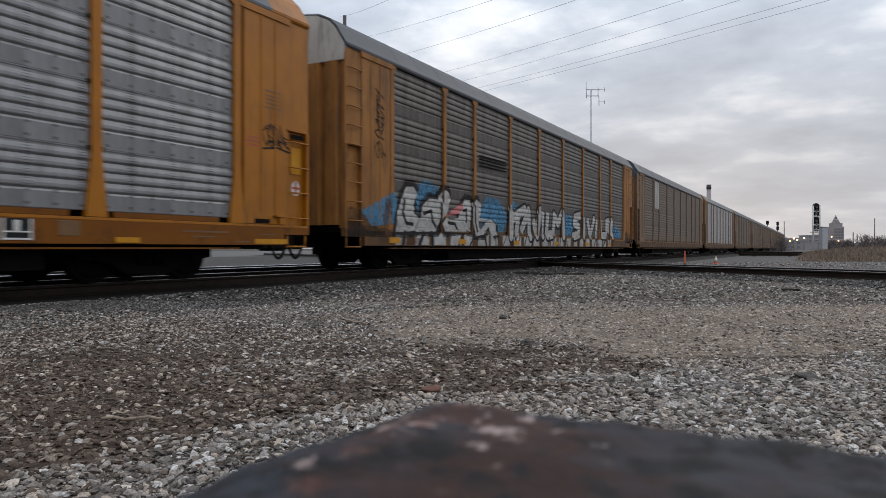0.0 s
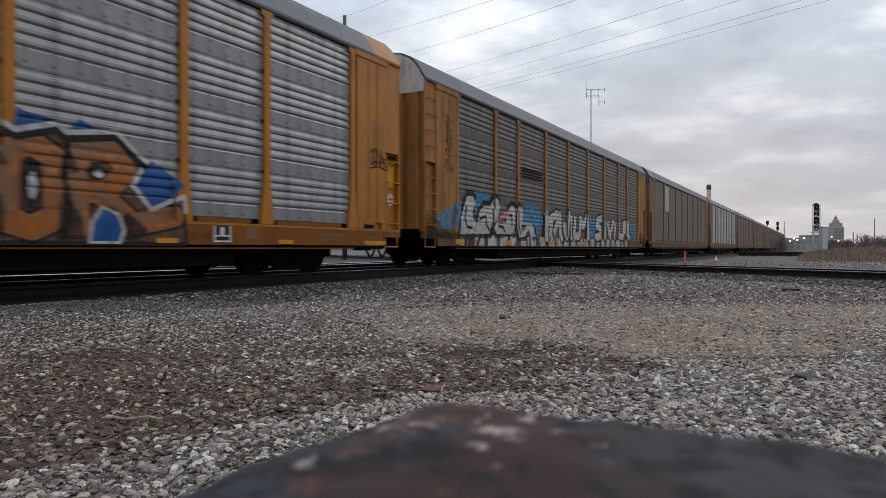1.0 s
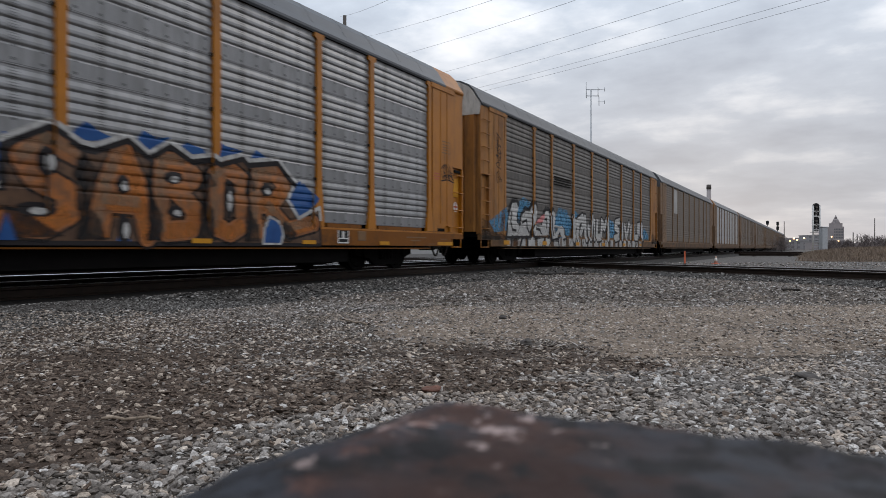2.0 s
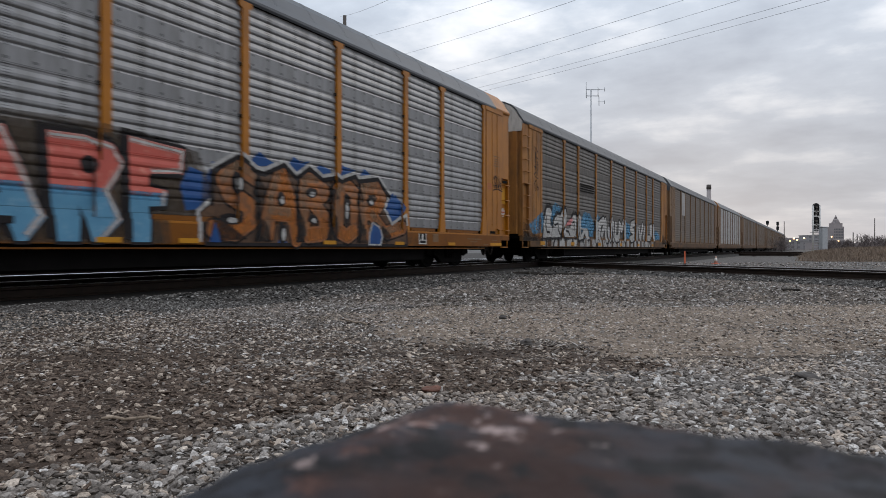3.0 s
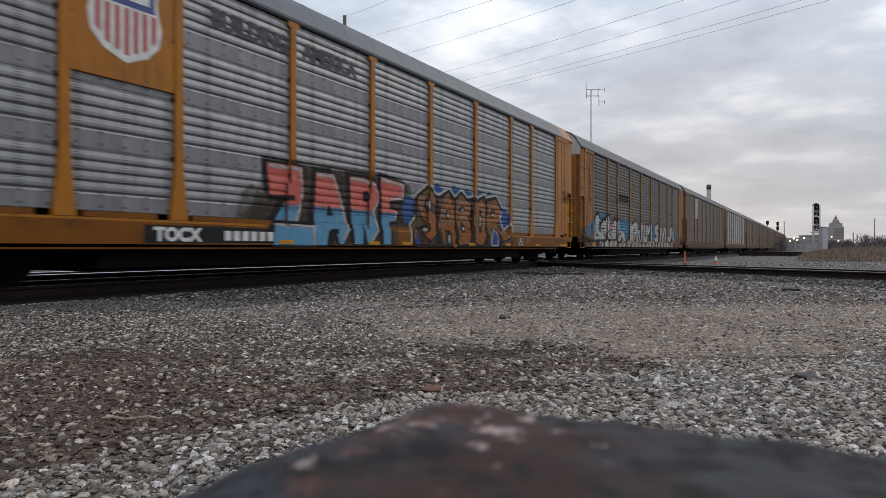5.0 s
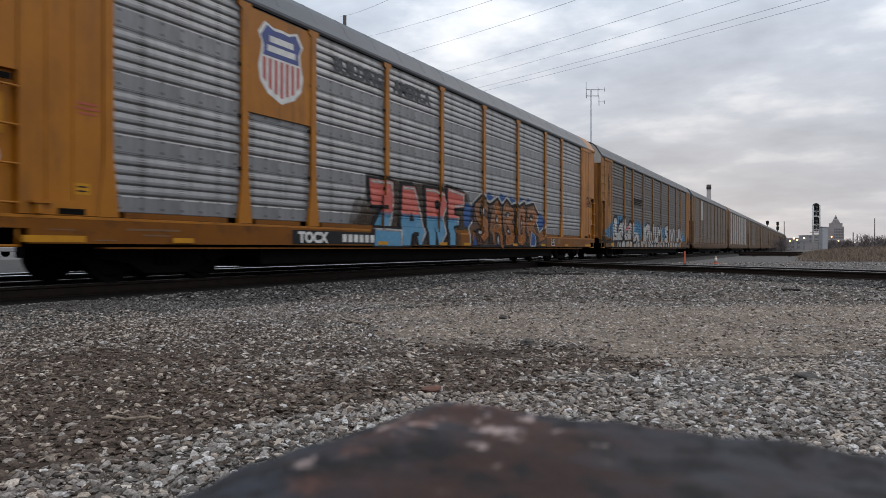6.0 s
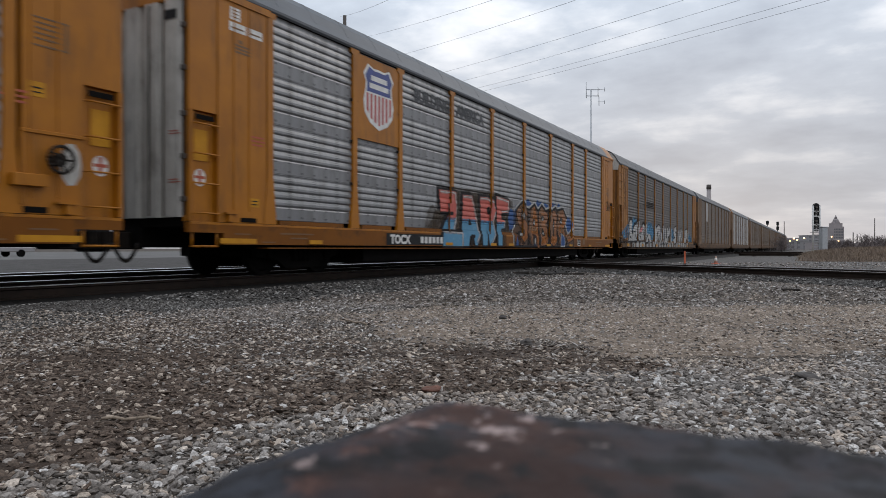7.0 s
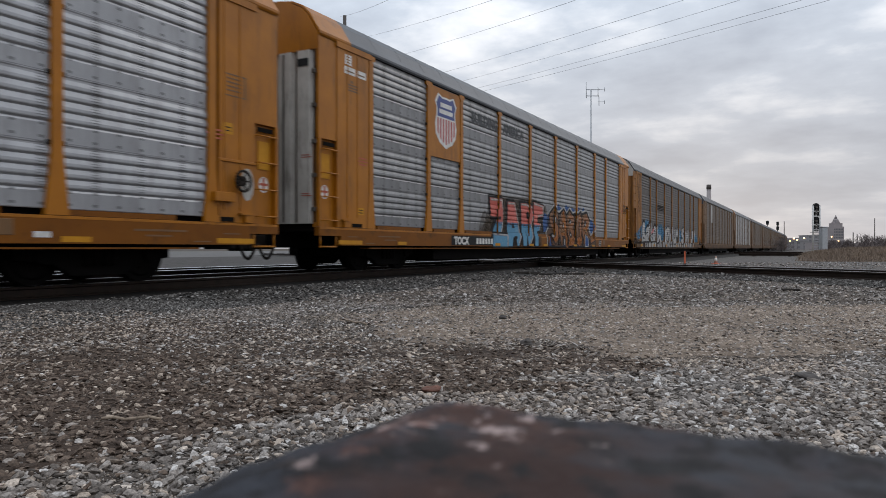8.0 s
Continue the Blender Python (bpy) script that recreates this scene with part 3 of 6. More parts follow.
def stroke(points, w):
    """A painted line of width w through points, as quads."""
    out = []
    for (ya, za), (yb, zb) in zip(points, points[1:]):
        d = math.hypot(yb - ya, zb - za) or 1
        ny, nz = -(zb - za) / d * w / 2, (yb - ya) / d * w / 2
        ey, ez = (yb - ya) / d * w * 0.3, (zb - za) / d * w * 0.3
        if w > 0.2:
            ey = ez = 0
            out.append([(yb + w / 2 * math.cos(k * 0.5236), zb + w / 2 * math.sin(k * 0.5236)) for k in range(12)])
        out.append([(ya - ey + ny, za - ez + nz), (ya - ey - ny, za - ez - nz), (yb + ey - ny, zb + ez - nz), (yb + ey + ny, zb + ez + nz)])
    return out


def scrawl(cy, cz, w, h, loops, lean, k=40):
    """A run of looping hand-drawn line, as points."""
    out = []
    for i in range(k + 1):
        t = i / k
        a = 2 * math.pi * loops * t
        out.append((cy + w * (t - 0.5) + 0.11 * math.sin(a) + lean * math.cos(a), cz + h * (0.5 * math.cos(a * 1.07 + 0.6) + 0.22 * math.sin(2.3 * a))))
    return out


def lettering(car, body, height, y, z, x, mat, name="lettering", label="", squeeze=1.0):
    me = text_mesh(body, height)
    me.materials.clear()
    me.materials.append(mat)
    ob = part(name, me, None, car, label)
    ob.matrix_local = pose(x, y, z, 90, 0, 90) @ Matrix.Diagonal((squeeze, 1, 1, 1))
    return ob


def end_details(car, s, brake):
    """Stencils, signs and fittings on the end bay at one end of a bright car."""
    e = lambda d: s * (LONG / 2 - d)
    def q(d0, d1, z0, z1):
        a, b = sorted((e(d0), e(d1)))
        return quad(a, b, z0, z1)
    part("ladder_sign", boxes((HALF - 0.098, HALF - 0.085, *sorted((e(0.16), e(0.46))), 1.90, 2.42)), M["sign_yellow"], car, "bright yellow warning plate")
    part("grab_slot", boxes((HALF - 0.03, HALF - 0.012, *sorted((e(0.14), e(0.54))), 2.58, 2.66)), M["black"], car)
    paint("warning_mark", [arc(e(0.30), 1.62, 0.13, 0.15, 0, 330, 12)], M["white_paint"], car, "round white decal with red bars")
    paint("warning_bars", [q(0.19, 0.41, 1.60, 1.65), q(0.27, 0.33, 1.50, 1.75)], M["red_paint"], car, lift=0.007)
    paint("stencil_lines", [q(1.42, 1.74, 2.44, 2.47), q(1.40, 1.78, 2.37, 2.40), q(1.44, 1.72, 2.30, 2.33)], M["red_paint"], car, "unreadable red stencil lines")
    paint("sill_reflector", [q(0.66, 1.55, 0.52, 0.61)], M["sign_yellow"], car, "yellow reflector strip")
    paint_each("sill_stencil", [[q(2.2, 3.2, 0.70, 0.73)], [q(2.5, 3.0, 0.62, 0.645)], [q(1.0, 1.4, 0.68, 0.70)], [q(1.7, 2.05, 0.54, 0.56)]], M["brown_paint"], car)
    part("drain_slot", boxes((HALF - 0.02, HALF + 0.003, *sorted((e(1.15), e(1.55))), 0.90, 0.98)), M["black"], car)
    part("bracket", boxes((HALF, HALF + 0.07, *sorted((e(0.75), e(1.05))), 1.03, 1.06), (HALF, HALF + 0.05, *sorted((e(0.82), e(0.92))), 0.90, 1.04)), M[STYLES["bright"]["paint"]], car)
    if brake:
        part("brake_recess", boxes((HALF - 0.03, HALF + 0.02, *sorted((e(0.60), e(1.52))), 1.94, 1.99), (HALF - 0.03, HALF + 0.02, *sorted((e(1.47), e(1.52))), 1.0, 1.94), (HALF - 0.006, HALF + 0.09, *sorted((e(1.20), e(1.66))), 1.24, 1.40), bevel=0.006), M["yellow"], car)
        part("brake_wheel", make_brake_wheel(s), M["dark_steel"], car, "dark hand brake wheel")
        paint("bare_patch", [arc(e(0.82), 1.58, 0.16, 0.30, 0, 330, 9)], M["door_white"], car, "pale scuffed patch behind the brake wheel")
        paint("stencil_box", [q(0.84, 1.36, 3.46, 3.485), q(0.84, 1.36, 3.09, 3.115), q(0.86, 0.90, 3.1, 3.46)] + [q(0.95, 1.33, z, z + 0.025) for z in (3.18, 3.25, 3.32, 3.39)], M["brown_paint"], car, "boxed unreadable stencil text")
        paint("yellow_decal", [q(1.18, 1.42, 2.42, 2.62)], M["sign_yellow"], car)
        paint("decal_bars", [q(1.22, 1.38, 2.47, 2.49), q(1.22, 1.38, 2.53, 2.55)], M["black_paint"], car, lift=0.007)
    elif brake is None:
        paint("stencil_box", [q(0.84, 1.30, 3.36, 3.385), q(0.84, 1.30, 3.05, 3.075)] + [q(0.90, 1.26, z, z + 0.025) for z in (3.13, 3.20, 3.27)], M["brown_paint"], car, "boxed unreadable stencil text")
    else:
        paint("white_notice", [q(0.90, 1.14, 4.44, 4.66), q(0.88, 1.28, 4.24, 4.40), q(1.34, 1.70, 4.24, 4.40)], M["white_paint"], car, "white stencilled notices")
        paint("notice_bars", [q(0.94, 1.10, z, z + 0.02) for z in (4.48, 4.54, 4.60)] + [q(0.92, 1.24, 4.29, 4.32), q(1.38, 1.66, 4.29, 4.32)], M["brown_paint"], car, lift=0.007)
        paint("stencil_block", [q(0.98, 1.42, z, z + 0.035) for z in (3.88, 3.94, 4.00)] + [q(1.10, 1.20, 4.06, 4.12)], M["brown_paint"], car, "unreadable dark stencil lines")
        paint("yellow_decal", [q(1.38, 1.62, 1.18, 1.34)], M["sign_yellow"], car)
        paint("decal_bars", [q(1.42, 1.58, 1.22, 1.24), q(1.42, 1.58, 1.28, 1.30)], M["black_paint"], car, lift=0.007)
        # hinges and tags on the end door's edge
        for z in (4.05, 3.35, 2.6, 1.9, 1.2):
            part("hinge", boxes((1.40, 1.485, *sorted((e(0.02), e(-0.07))), z, z + 0.09), bevel=0.01), M["galv_dark"], car)
        for x0, x1, mat, label in ((1.455, 1.49, "dark_steel", "dark sealing strip"), (0.62, 0.66, "galv_dark", "dark gap between door leaves"), (0.98, 1.0, "galv_dark", "dark fold in the door")):
            part("door_strip", boxes((x0, x1, *sorted((e(-0.042), e(-0.055))), 0.98, 4.52)), M[mat], car, label)
        for z in (2.32, 1.52):
            part("door_stencil", boxes(*((1.12, 1.38 - 0.05 * k, *sorted((e(-0.042), e(-0.047))), z + 0.045 * k, z + 0.045 * k + 0.016) for k in range(2))), M["red_paint"], car, "unreadable red stencil lines on the end door")
        part("door_mark", boxes((1.02, 1.30, *sorted((e(-0.045), e(-0.05))), 4.22, 4.38)), M["black_paint"], car, "dark unreadable mark on the end door")


# ---- the painted car ----
def shield_outline(cy, z0, z1, w):
    h = z1 - z0
    half = [(0.0, z0), (0.30 * w, z0 + 0.10 * h), (0.46 * w, z0 + 0.24 * h), (0.50 * w, z0 + 0.42 * h), (0.44 * w, z0 + 0.62 * h), (0.43 * w, z0 + 0.72 * h), (0.50 * w, z0 + 0.84 * h), (0.36 * w, z1), (0.18 * w, z0 + 0.95 * h), (0.0, z0 + 0.96 * h)]
    return [(cy + y, z) for y, z in half] + [(cy - y, z) for y, z in half[-2:0:-1]]


def paint_near_car(car):
    end_details(car, -1, False)
    end_details(car, 1, None)
    a, b = POSTS[1] + 0.08, POSTS[2] - 0.08
    part("emblem_panel", boxes((HALF - 0.03, HALF - 0.012, a, b, 2.90, 4.80), bevel=0.004), M["yellow"], car, "yellow panel carrying a shield emblem")
    c = (a + b) / 2
    def flat(name, polys, mat, x, label=""):
        bm = bmesh.new()
        for poly in polys:
            f = bm.faces.new([bm.verts.new((x, y, z)) for y, z in poly])
            f.normal_update()
            if f.normal.x < 0:
                f.normal_flip()
        return part(name, bm, mat, car, label)
    flat("emblem_edge", [shield_outline(c, 3.18, 4.66, 1.28)], M["white_paint"], HALF - 0.008, "white shield border")
    top = cut(shield_outline(c, 3.25, 4.60, 1.14), 1, 4.03, False)
    low = cut(shield_outline(c, 3.29, 4.60, 1.12), 1, 3.99, True)
    flat("emblem_field", [top], M["shield_blue"], HALF - 0.005, "navy upper field of the shield")
    stripes = []
    for k in range(7):
        y = c - 0.56 + 1.12 * (k + 0.25) / 7
        s = cut(cut(low, 0, y, False), 0, y + 0.085, True)
        if len(s) > 2:
            stripes.append(s)
    flat("emblem_stripes", stripes, M["shield_red"], HALF - 0.005, "red vertical stripes")
    flat("emblem_bar", [quad(c - 0.34, c + 0.34, 4.30, 4.42)], M["white_paint"], HALF - 0.002, "white block in place of lettering")
    flat("emblem_bar", [quad(c - 0.40, c + 0.40, 4.12, 4.24)], M["white_paint"], HALF - 0.002, "white block in place of lettering")
    lettering(car, "BUILDING", 0.30, -6.32, 4.22, SKIN + 0.025, M["faded_black"], label="black slogan lettering", squeeze=1.0)
    lettering(car, "AMERICA", 0.30, -3.90, 4.24, SKIN + 0.025, M["faded_black"], label="black slogan lettering", squeeze=1.0)
    paint("number_plate", [quad(-7.70, -6.62, 0.52, 0.80), quad(-6.62, -4.75, 0.53, 0.80)], M["black_paint"], car, "black strip for the reporting mark")
    lettering(car, "TOCX", 0.20, -7.52, 0.56, HALF + 0.008, M["white_paint"], label="white reporting mark", squeeze=1.12)
    paint_each("number_block", [[quad(-6.06 + k * 0.215, -5.91 + k * 0.215, 0.57, 0.74)] for k in range(6)], M["white_paint"], car, "white block in place of a digit", lift=0.008)
    paint("sill_decal", [quad(7.60, 7.96, 0.54, 0.82)], M["black_paint"], car, "small black and white label")
    paint("decal_lines", [quad(7.60, 7.97, 0.545, 0.57), quad(7.60, 7.97, 0.64, 0.66), quad(7.74, 7.82, 0.66, 0.80), quad(7.59, 7.62, 0.54, 0.82), quad(7.95, 7.98, 0.54, 0.82)], M["white_paint"], car, lift=0.008)
    part("jacking_pocket", boxes((HALF - 0.01, HALF + 0.006, 8.34, 8.66, 0.60, 0.82), bevel=0.01), M["brown_paint"], car)
    paint_each("sill_reflector", [[quad(y, y + 0.42, 0.52, 0.60)] for y in (9.2, 6.4, 3.6, -0.15, -1.62, -4.68, -10.6)], M["sign_yellow"], car, lift=0.024)
    paint("end_scrawl", stroke(scrawl(12.68, 2.56, 0.75, 0.30, 4.5, 0.07), 0.026) + stroke(scrawl(12.72, 2.40, 0.6, 0.10, 2.5, 0.05), 0.026) + stroke([(12.3, 2.28), (12.7, 2.34), (13.08, 2.28)], 0.035), M["spray_black"], car, "small black scrawl", step=0.00002)

    # four large block letters, coral above and sky blue below
    Z = [(-4.95, 2.05), (-3.92, 2.05), (-3.89, 1.50), (-4.15, 0.91), (-3.53, 0.91), (-3.56, 0.50), (-4.82, 0.50), (-4.77, 0.93), (-4.40, 1.41), (-4.87, 1.43)]
    A = [(-3.47, 2.00), (-2.86, 2.01), (-2.50, 1.20), (-2.34, 0.85), (-2.60, 0.53), (-2.74, 0.53), (-2.86, 0.82), (-3.12, 0.81), (-3.19, 0.51), (-3.53, 0.51), (-3.55, 1.19)]
    R = [(-2.30, 2.02), (-1.74, 2.03), (-1.26, 1.93), (-1.12, 1.69), (-1.43, 1.25), (-1.18, 0.85), (-1.52, 0.53), (-1.66, 0.53), (-1.84, 1.05), (-1.86, 0.53), (-2.18, 0.53), (-2.26, 1.25)]
    F = [(-1.04, 2.12), (0.02, 2.04), (-0.03, 1.63), (-0.67, 1.58), (-0.69, 1.39), (-0.34, 1.35), (-0.36, 1.09), (-0.67, 1.08), (-0.69, 0.53), (-1.00, 0.53)]
    holes = [[(-3.10, 1.36), (-2.90, 1.14), (-3.14, 1.12)], arc(-1.70, 1.62, 0.13, 0.13, 0, 330, 10)]
    letters = (Z, A, R, F)
    haze = [[(-5.45, 0.98), (-5.1, 1.30), (-4.8, 2.0), (-4.0, 2.1), (-3.5, 2.05), (-2.3, 2.08), (-1.2, 2.15), (0.1, 2.0), (0.35, 1.5), (0.45, 0.99), (-3.0, 0.99), (-4.9, 0.99)], [(-3.5, 0.53), (-0.5, 0.53), (-0.55, 0.86), (-3.5, 0.86)]]
    for k, g in enumerate((0.0, 0.16, 0.32)):
        paint("haze", [grown(h, g - 0.1) for h in haze], M["mist_brown"], car, "thin brown overspray behind the letters", lift=0.004 + 0.0008 * k)
    paint("haze", [[(-5.75, 0.98), (-5.6, 1.45), (-5.35, 1.62), (-5.1, 1.45), (-4.95, 0.98)]], M["mist_brown"], car, lift=0.0068)
    for k, L in enumerate(letters):
        up = 0.0016 * k
        paint("shadow_mist", [shifted(grown(L, 0.06), -0.12, 0.06)], M["mist_black"], car, "soft edge of a letter's shadow", lift=0.0068 + up)
        paint("letter_shadow", [shifted(L, -0.13, 0.05)] + stroke(L + L[:1], 0.09), M["spray_black"], car, "black letter shadow", lift=0.0078 + up)
        paint("letter_top", [cut(L, 1, 1.24, False)], M["spray_red"], car, "coral red upper half of a block letter", lift=0.010 + up)
        paint("letter_foot", [cut(L, 1, 1.24, True)], M["spray_blue"], car, "sky blue lower half of a block letter", lift=0.0105 + up)
        paint("fade", [cut(cut(L, 1, 1.17, False), 1, 1.30, True)], M["mist_blue"], car, "blue fading up into the red", lift=0.0112 + up)
    lights = [[(-4.88, 2.00), (-3.97, 2.00), (-3.94, 1.52), (-4.14, 1.10), (-4.2, 0.95)], [(-3.43, 1.95), (-2.90, 1.96), (-2.55, 1.22), (-2.40, 0.87), (-2.6, 0.62)], [(-2.26, 1.97), (-1.74, 1.98), (-1.30, 1.88), (-1.17, 1.68), (-1.46, 1.27), (-1.24, 0.86), (-1.5, 0.60)], [(-1.00, 2.07), (-0.03, 1.99), (-0.07, 1.68), (-0.62, 1.63)], [(-0.40, 1.32), (-0.41, 1.12)], [(-4.72, 0.90), (-3.62, 0.88), (-3.60, 0.54)]]
    for line in lights:
        paint("letter_glow", stroke(line, 0.10), M["mist_white"], car, "pale sprayed highlight inside a letter", lift=0.0172, step=0.00003)
        paint("letter_light", stroke(line, 0.035), M["spray_white"], car, "white edge line of a letter", lift=0.0184, step=0.00003)
    paint_each("letter_counter", [[h] for h in holes] + [stroke([(-4.85, 0.945), (-3.60, 0.94)], 0.06), stroke([(-3.02, 0.54), (-3.0, 0.80), (-2.80, 0.80)], 0.10), stroke([(-4.85, 1.40), (-4.25, 1.42)], 0.10), stroke([(-0.64, 1.55), (-0.1, 1.60)], 0.07), stroke([(-0.66, 1.05), (-0.38, 1.07)], 0.06)], M["spray_black"], car, "black gap inside a letter", lift=0.0205)

    # tangled orange piece with blue and white edges
    body = [(0.46, 0.54), (0.36, 1.03), (0.66, 1.24), (0.66, 1.79), (1.24, 2.09), (1.68, 1.87), (1.85, 1.85), (2.44, 2.07), (2.82, 1.84), (3.21, 2.08), (3.66, 1.88), (4.07, 1.96), (4.23, 1.89), (4.82, 2.06), (4.96, 1.96), (5.73, 2.08), (6.18, 1.73), (5.95, 1.37), (6.35, 0.97), (6.90, 1.21), (6.97, 0.54)]
    fringe = [[(1.4, 1.9), (1.75, 2.22), (2.0, 2.10), (2.3, 2.02)], [(2.5, 1.9), (2.70, 2.24), (2.95, 2.14), (3.2, 2.20), (3.3, 2.0), (2.85, 1.8)], [(3.3, 2.0), (3.55, 2.16), (3.9, 2.10), (4.0, 1.95)], [(4.15, 1.85), (4.30, 2.26), (4.55, 2.14), (4.80, 2.18), (4.8, 2.0)], [(4.9, 1.9), (5.15, 2.24), (5.4, 2.14), (5.75, 2.16), (5.8, 2.0)], [(0.0, 1.50), (0.25, 1.66), (0.45, 1.58), (0.62, 1.92), (0.75, 1.9), (0.70, 1.1), (0.30, 1.02), (0.1, 1.2)], [(6.0, 1.95), (6.25, 1.70), (6.40, 1.78), (6.50, 1.56), (6.72, 1.60), (6.66, 1.44), (6.92, 1.40), (6.62, 1.18), (6.35, 0.92), (5.90, 1.30)]]
    paint_each("blue_burst", fringe, M["spray_navy"], car, "deep blue bursts behind an orange piece", lift=0.005)
    paint("piece_outline", stroke(body + body[:1], 0.13), M["spray_black"], car, lift=0.008)
    paint("piece_body", [body], M["spray_dark"], car, "dark brown field behind tangled orange letters", lift=0.010)
    skeletons = [[[(1.62, 1.72), (1.20, 1.88), (0.86, 1.62), (1.00, 1.38), (1.42, 1.20), (1.46, 0.92), (1.10, 0.72), (0.60, 0.76)]],
                 [[(1.90, 0.62), (2.08, 1.35), (2.34, 1.88), (2.58, 1.45), (2.74, 0.62)], [(2.08, 1.12), (2.62, 1.10)]],
                 [[(3.02, 0.70), (3.06, 1.80), (3.48, 1.82), (3.70, 1.60), (3.36, 1.34), (3.74, 1.04), (3.58, 0.74), (3.10, 0.70)]],
                 [[(4.12, 0.80), (4.14, 1.66), (4.44, 1.84), (4.78, 1.66), (4.80, 0.86), (4.46, 0.70), (4.14, 0.80)]],
                 [[(5.12, 0.62), (5.16, 1.80), (5.66, 1.86), (5.92, 1.60), (5.62, 1.28), (5.34, 1.24)], [(5.50, 1.20), (6.05, 0.80), (6.78, 0.94)]]]
    for lines in skeletons:
        paint("letter_edge", [q for line in lines for q in stroke(line, 0.42)], M["mist_black"], car, "dark sprayed edge of an orange letter", lift=0.0106, step=0.00003)
        paint("tangled_letter", [q for line in lines for q in stroke(line, 0.33)], M["spray_orange"], car, "tan letter with orange fades", lift=0.0118, step=0.00008)
        paint("letter_fade", [q for line in lines for q in stroke(line[-3:], 0.25)], M["mist_orange"], car, "orange fade at a letter's foot", lift=0.0138, step=0.00005)
        paint("letter_sheen", [q for line in lines for q in stroke(shifted(line[:3], -0.03, 0.04), 0.17)], M["mist_beige"], car, "pale beige sheen along a letter", lift=0.0152, step=0.00005)
    for k, y in enumerate((1.72, 2.86, 3.92, 4.97)):
        paint("letter_gap", stroke([(y - 0.08, 0.58), (y + 0.05, 1.05), (y - 0.06, 1.45), (y + 0.02, 1.86)], 0.08 + 0.02 * (k % 2)), M["mist_black"], car, "dark seam between two letters", lift=0.0160, step=0.00003)
    crown = [(0.30, 0.56), (0.30, 1.06), (0.60, 1.28), (0.60, 1.83), (1.22, 2.15), (1.70, 1.92), (1.88, 1.90), (2.44, 2.13), (2.82, 1.90), (3.21, 2.14), (3.66, 1.94), (4.07, 2.02), (4.23, 1.95), (4.82, 2.12), (4.96, 2.02), (5.73, 2.14), (6.25, 1.75), (6.02, 1.38), (6.36, 1.03), (6.94, 1.27), (6.98, 1.02)]
    paint("piece_rim", stroke(crown, 0.075), M["spray_white"], car, "white rim line round the piece", lift=0.0128, step=0.00003)
    paint("rim_shade", stroke(shifted(crown[2:17], 0, -0.09), 0.09), M["spray_black"], car, "black line inside the white rim", lift=0.0166, step=0.00003)
    eyes = [(1.17, 1.60, 0.08, 0.14), (2.34, 1.38, 0.07, 0.10), (3.26, 1.56, 0.11, 0.07), (3.32, 1.02, 0.10, 0.07), (4.46, 1.28, 0.08, 0.24), (5.42, 1.52, 0.10, 0.08), (1.02, 0.95, 0.16, 0.07), (2.33, 0.72, 0.07, 0.16), (5.62, 0.92, 0.10, 0.09)]
    for y, z, a, b in eyes:
        paint("letter_hole", [arc(y, z, a * 1.7, b * 1.45, 0, 330, 9)], M["spray_black"], car, "black hole in a letter", lift=0.0178)
        paint("white_glint", [arc(y + 0.03, z - 0.02, a * 0.8, b * 0.8, 0, 330, 7)], M["spray_white"], car, "white glint in a letter", lift=0.0192)
    paint_each("blue_burst", [[(0.05, 1.05), (-0.08, 1.45), (0.12, 1.78), (0.40, 1.70), (0.36, 1.1)], [(6.15, 1.50), (6.5, 1.74), (6.95, 1.45), (6.6, 1.12), (6.3, 1.1)]], M["spray_navy"], car, "deep blue burst beside the piece", lift=0.0072)
    # dark shades and a blue leaf at the piece's foot
    shades = [[(0.5, 0.56), (0.62, 1.0), (1.0, 0.82), (1.4, 0.60)], [(1.55, 0.56), (1.70, 1.15), (1.92, 0.9), (2.05, 0.56)], [(2.72, 0.56), (2.82, 1.3), (3.04, 1.0), (3.0, 0.56)], [(3.70, 0.56), (3.86, 1.25), (4.08, 1.1), (4.1, 0.56)], [(4.78, 0.56), (4.92, 1.2), (5.15, 0.95), (5.2, 0.56)], [(5.62, 0.60), (5.9, 0.98), (6.25, 0.72), (6.05, 0.54)], [(1.5, 1.45), (1.72, 1.8), (1.95, 1.5), (1.75, 1.2)], [(3.75, 1.4), (3.92, 1.8), (4.15, 1.5)], [(4.85, 1.4), (5.0, 1.85), (5.15, 1.5)]]
    paint_each("dark_shade", shades, M["mist_black"], car, "dark sprayed shade between letters", lift=0.0170)
    leaf = [(5.30, 0.54), (5.34, 0.80), (5.52, 1.00), (5.72, 0.92), (5.80, 0.70), (5.74, 0.54)]
    paint("leaf_edge", [grown(leaf, 0.06)], M["spray_white"], car, "white edge of a blue leaf shape", lift=0.0205)
    paint("blue_leaf", [leaf], M["spray_navy"], car, "deep blue leaf shape", lift=0.0218)
    paint_each("blue_fill", [[(5.35, 0.54), (5.50, 0.90), (5.66, 0.82), (5.72, 0.54)], [(2.2, 0.54), (2.3, 0.8), (2.45, 0.54)], [(0.5, 0.54), (0.62, 0.9), (0.75, 0.54)]], M["spray_navy"], car, lift=0.0175)


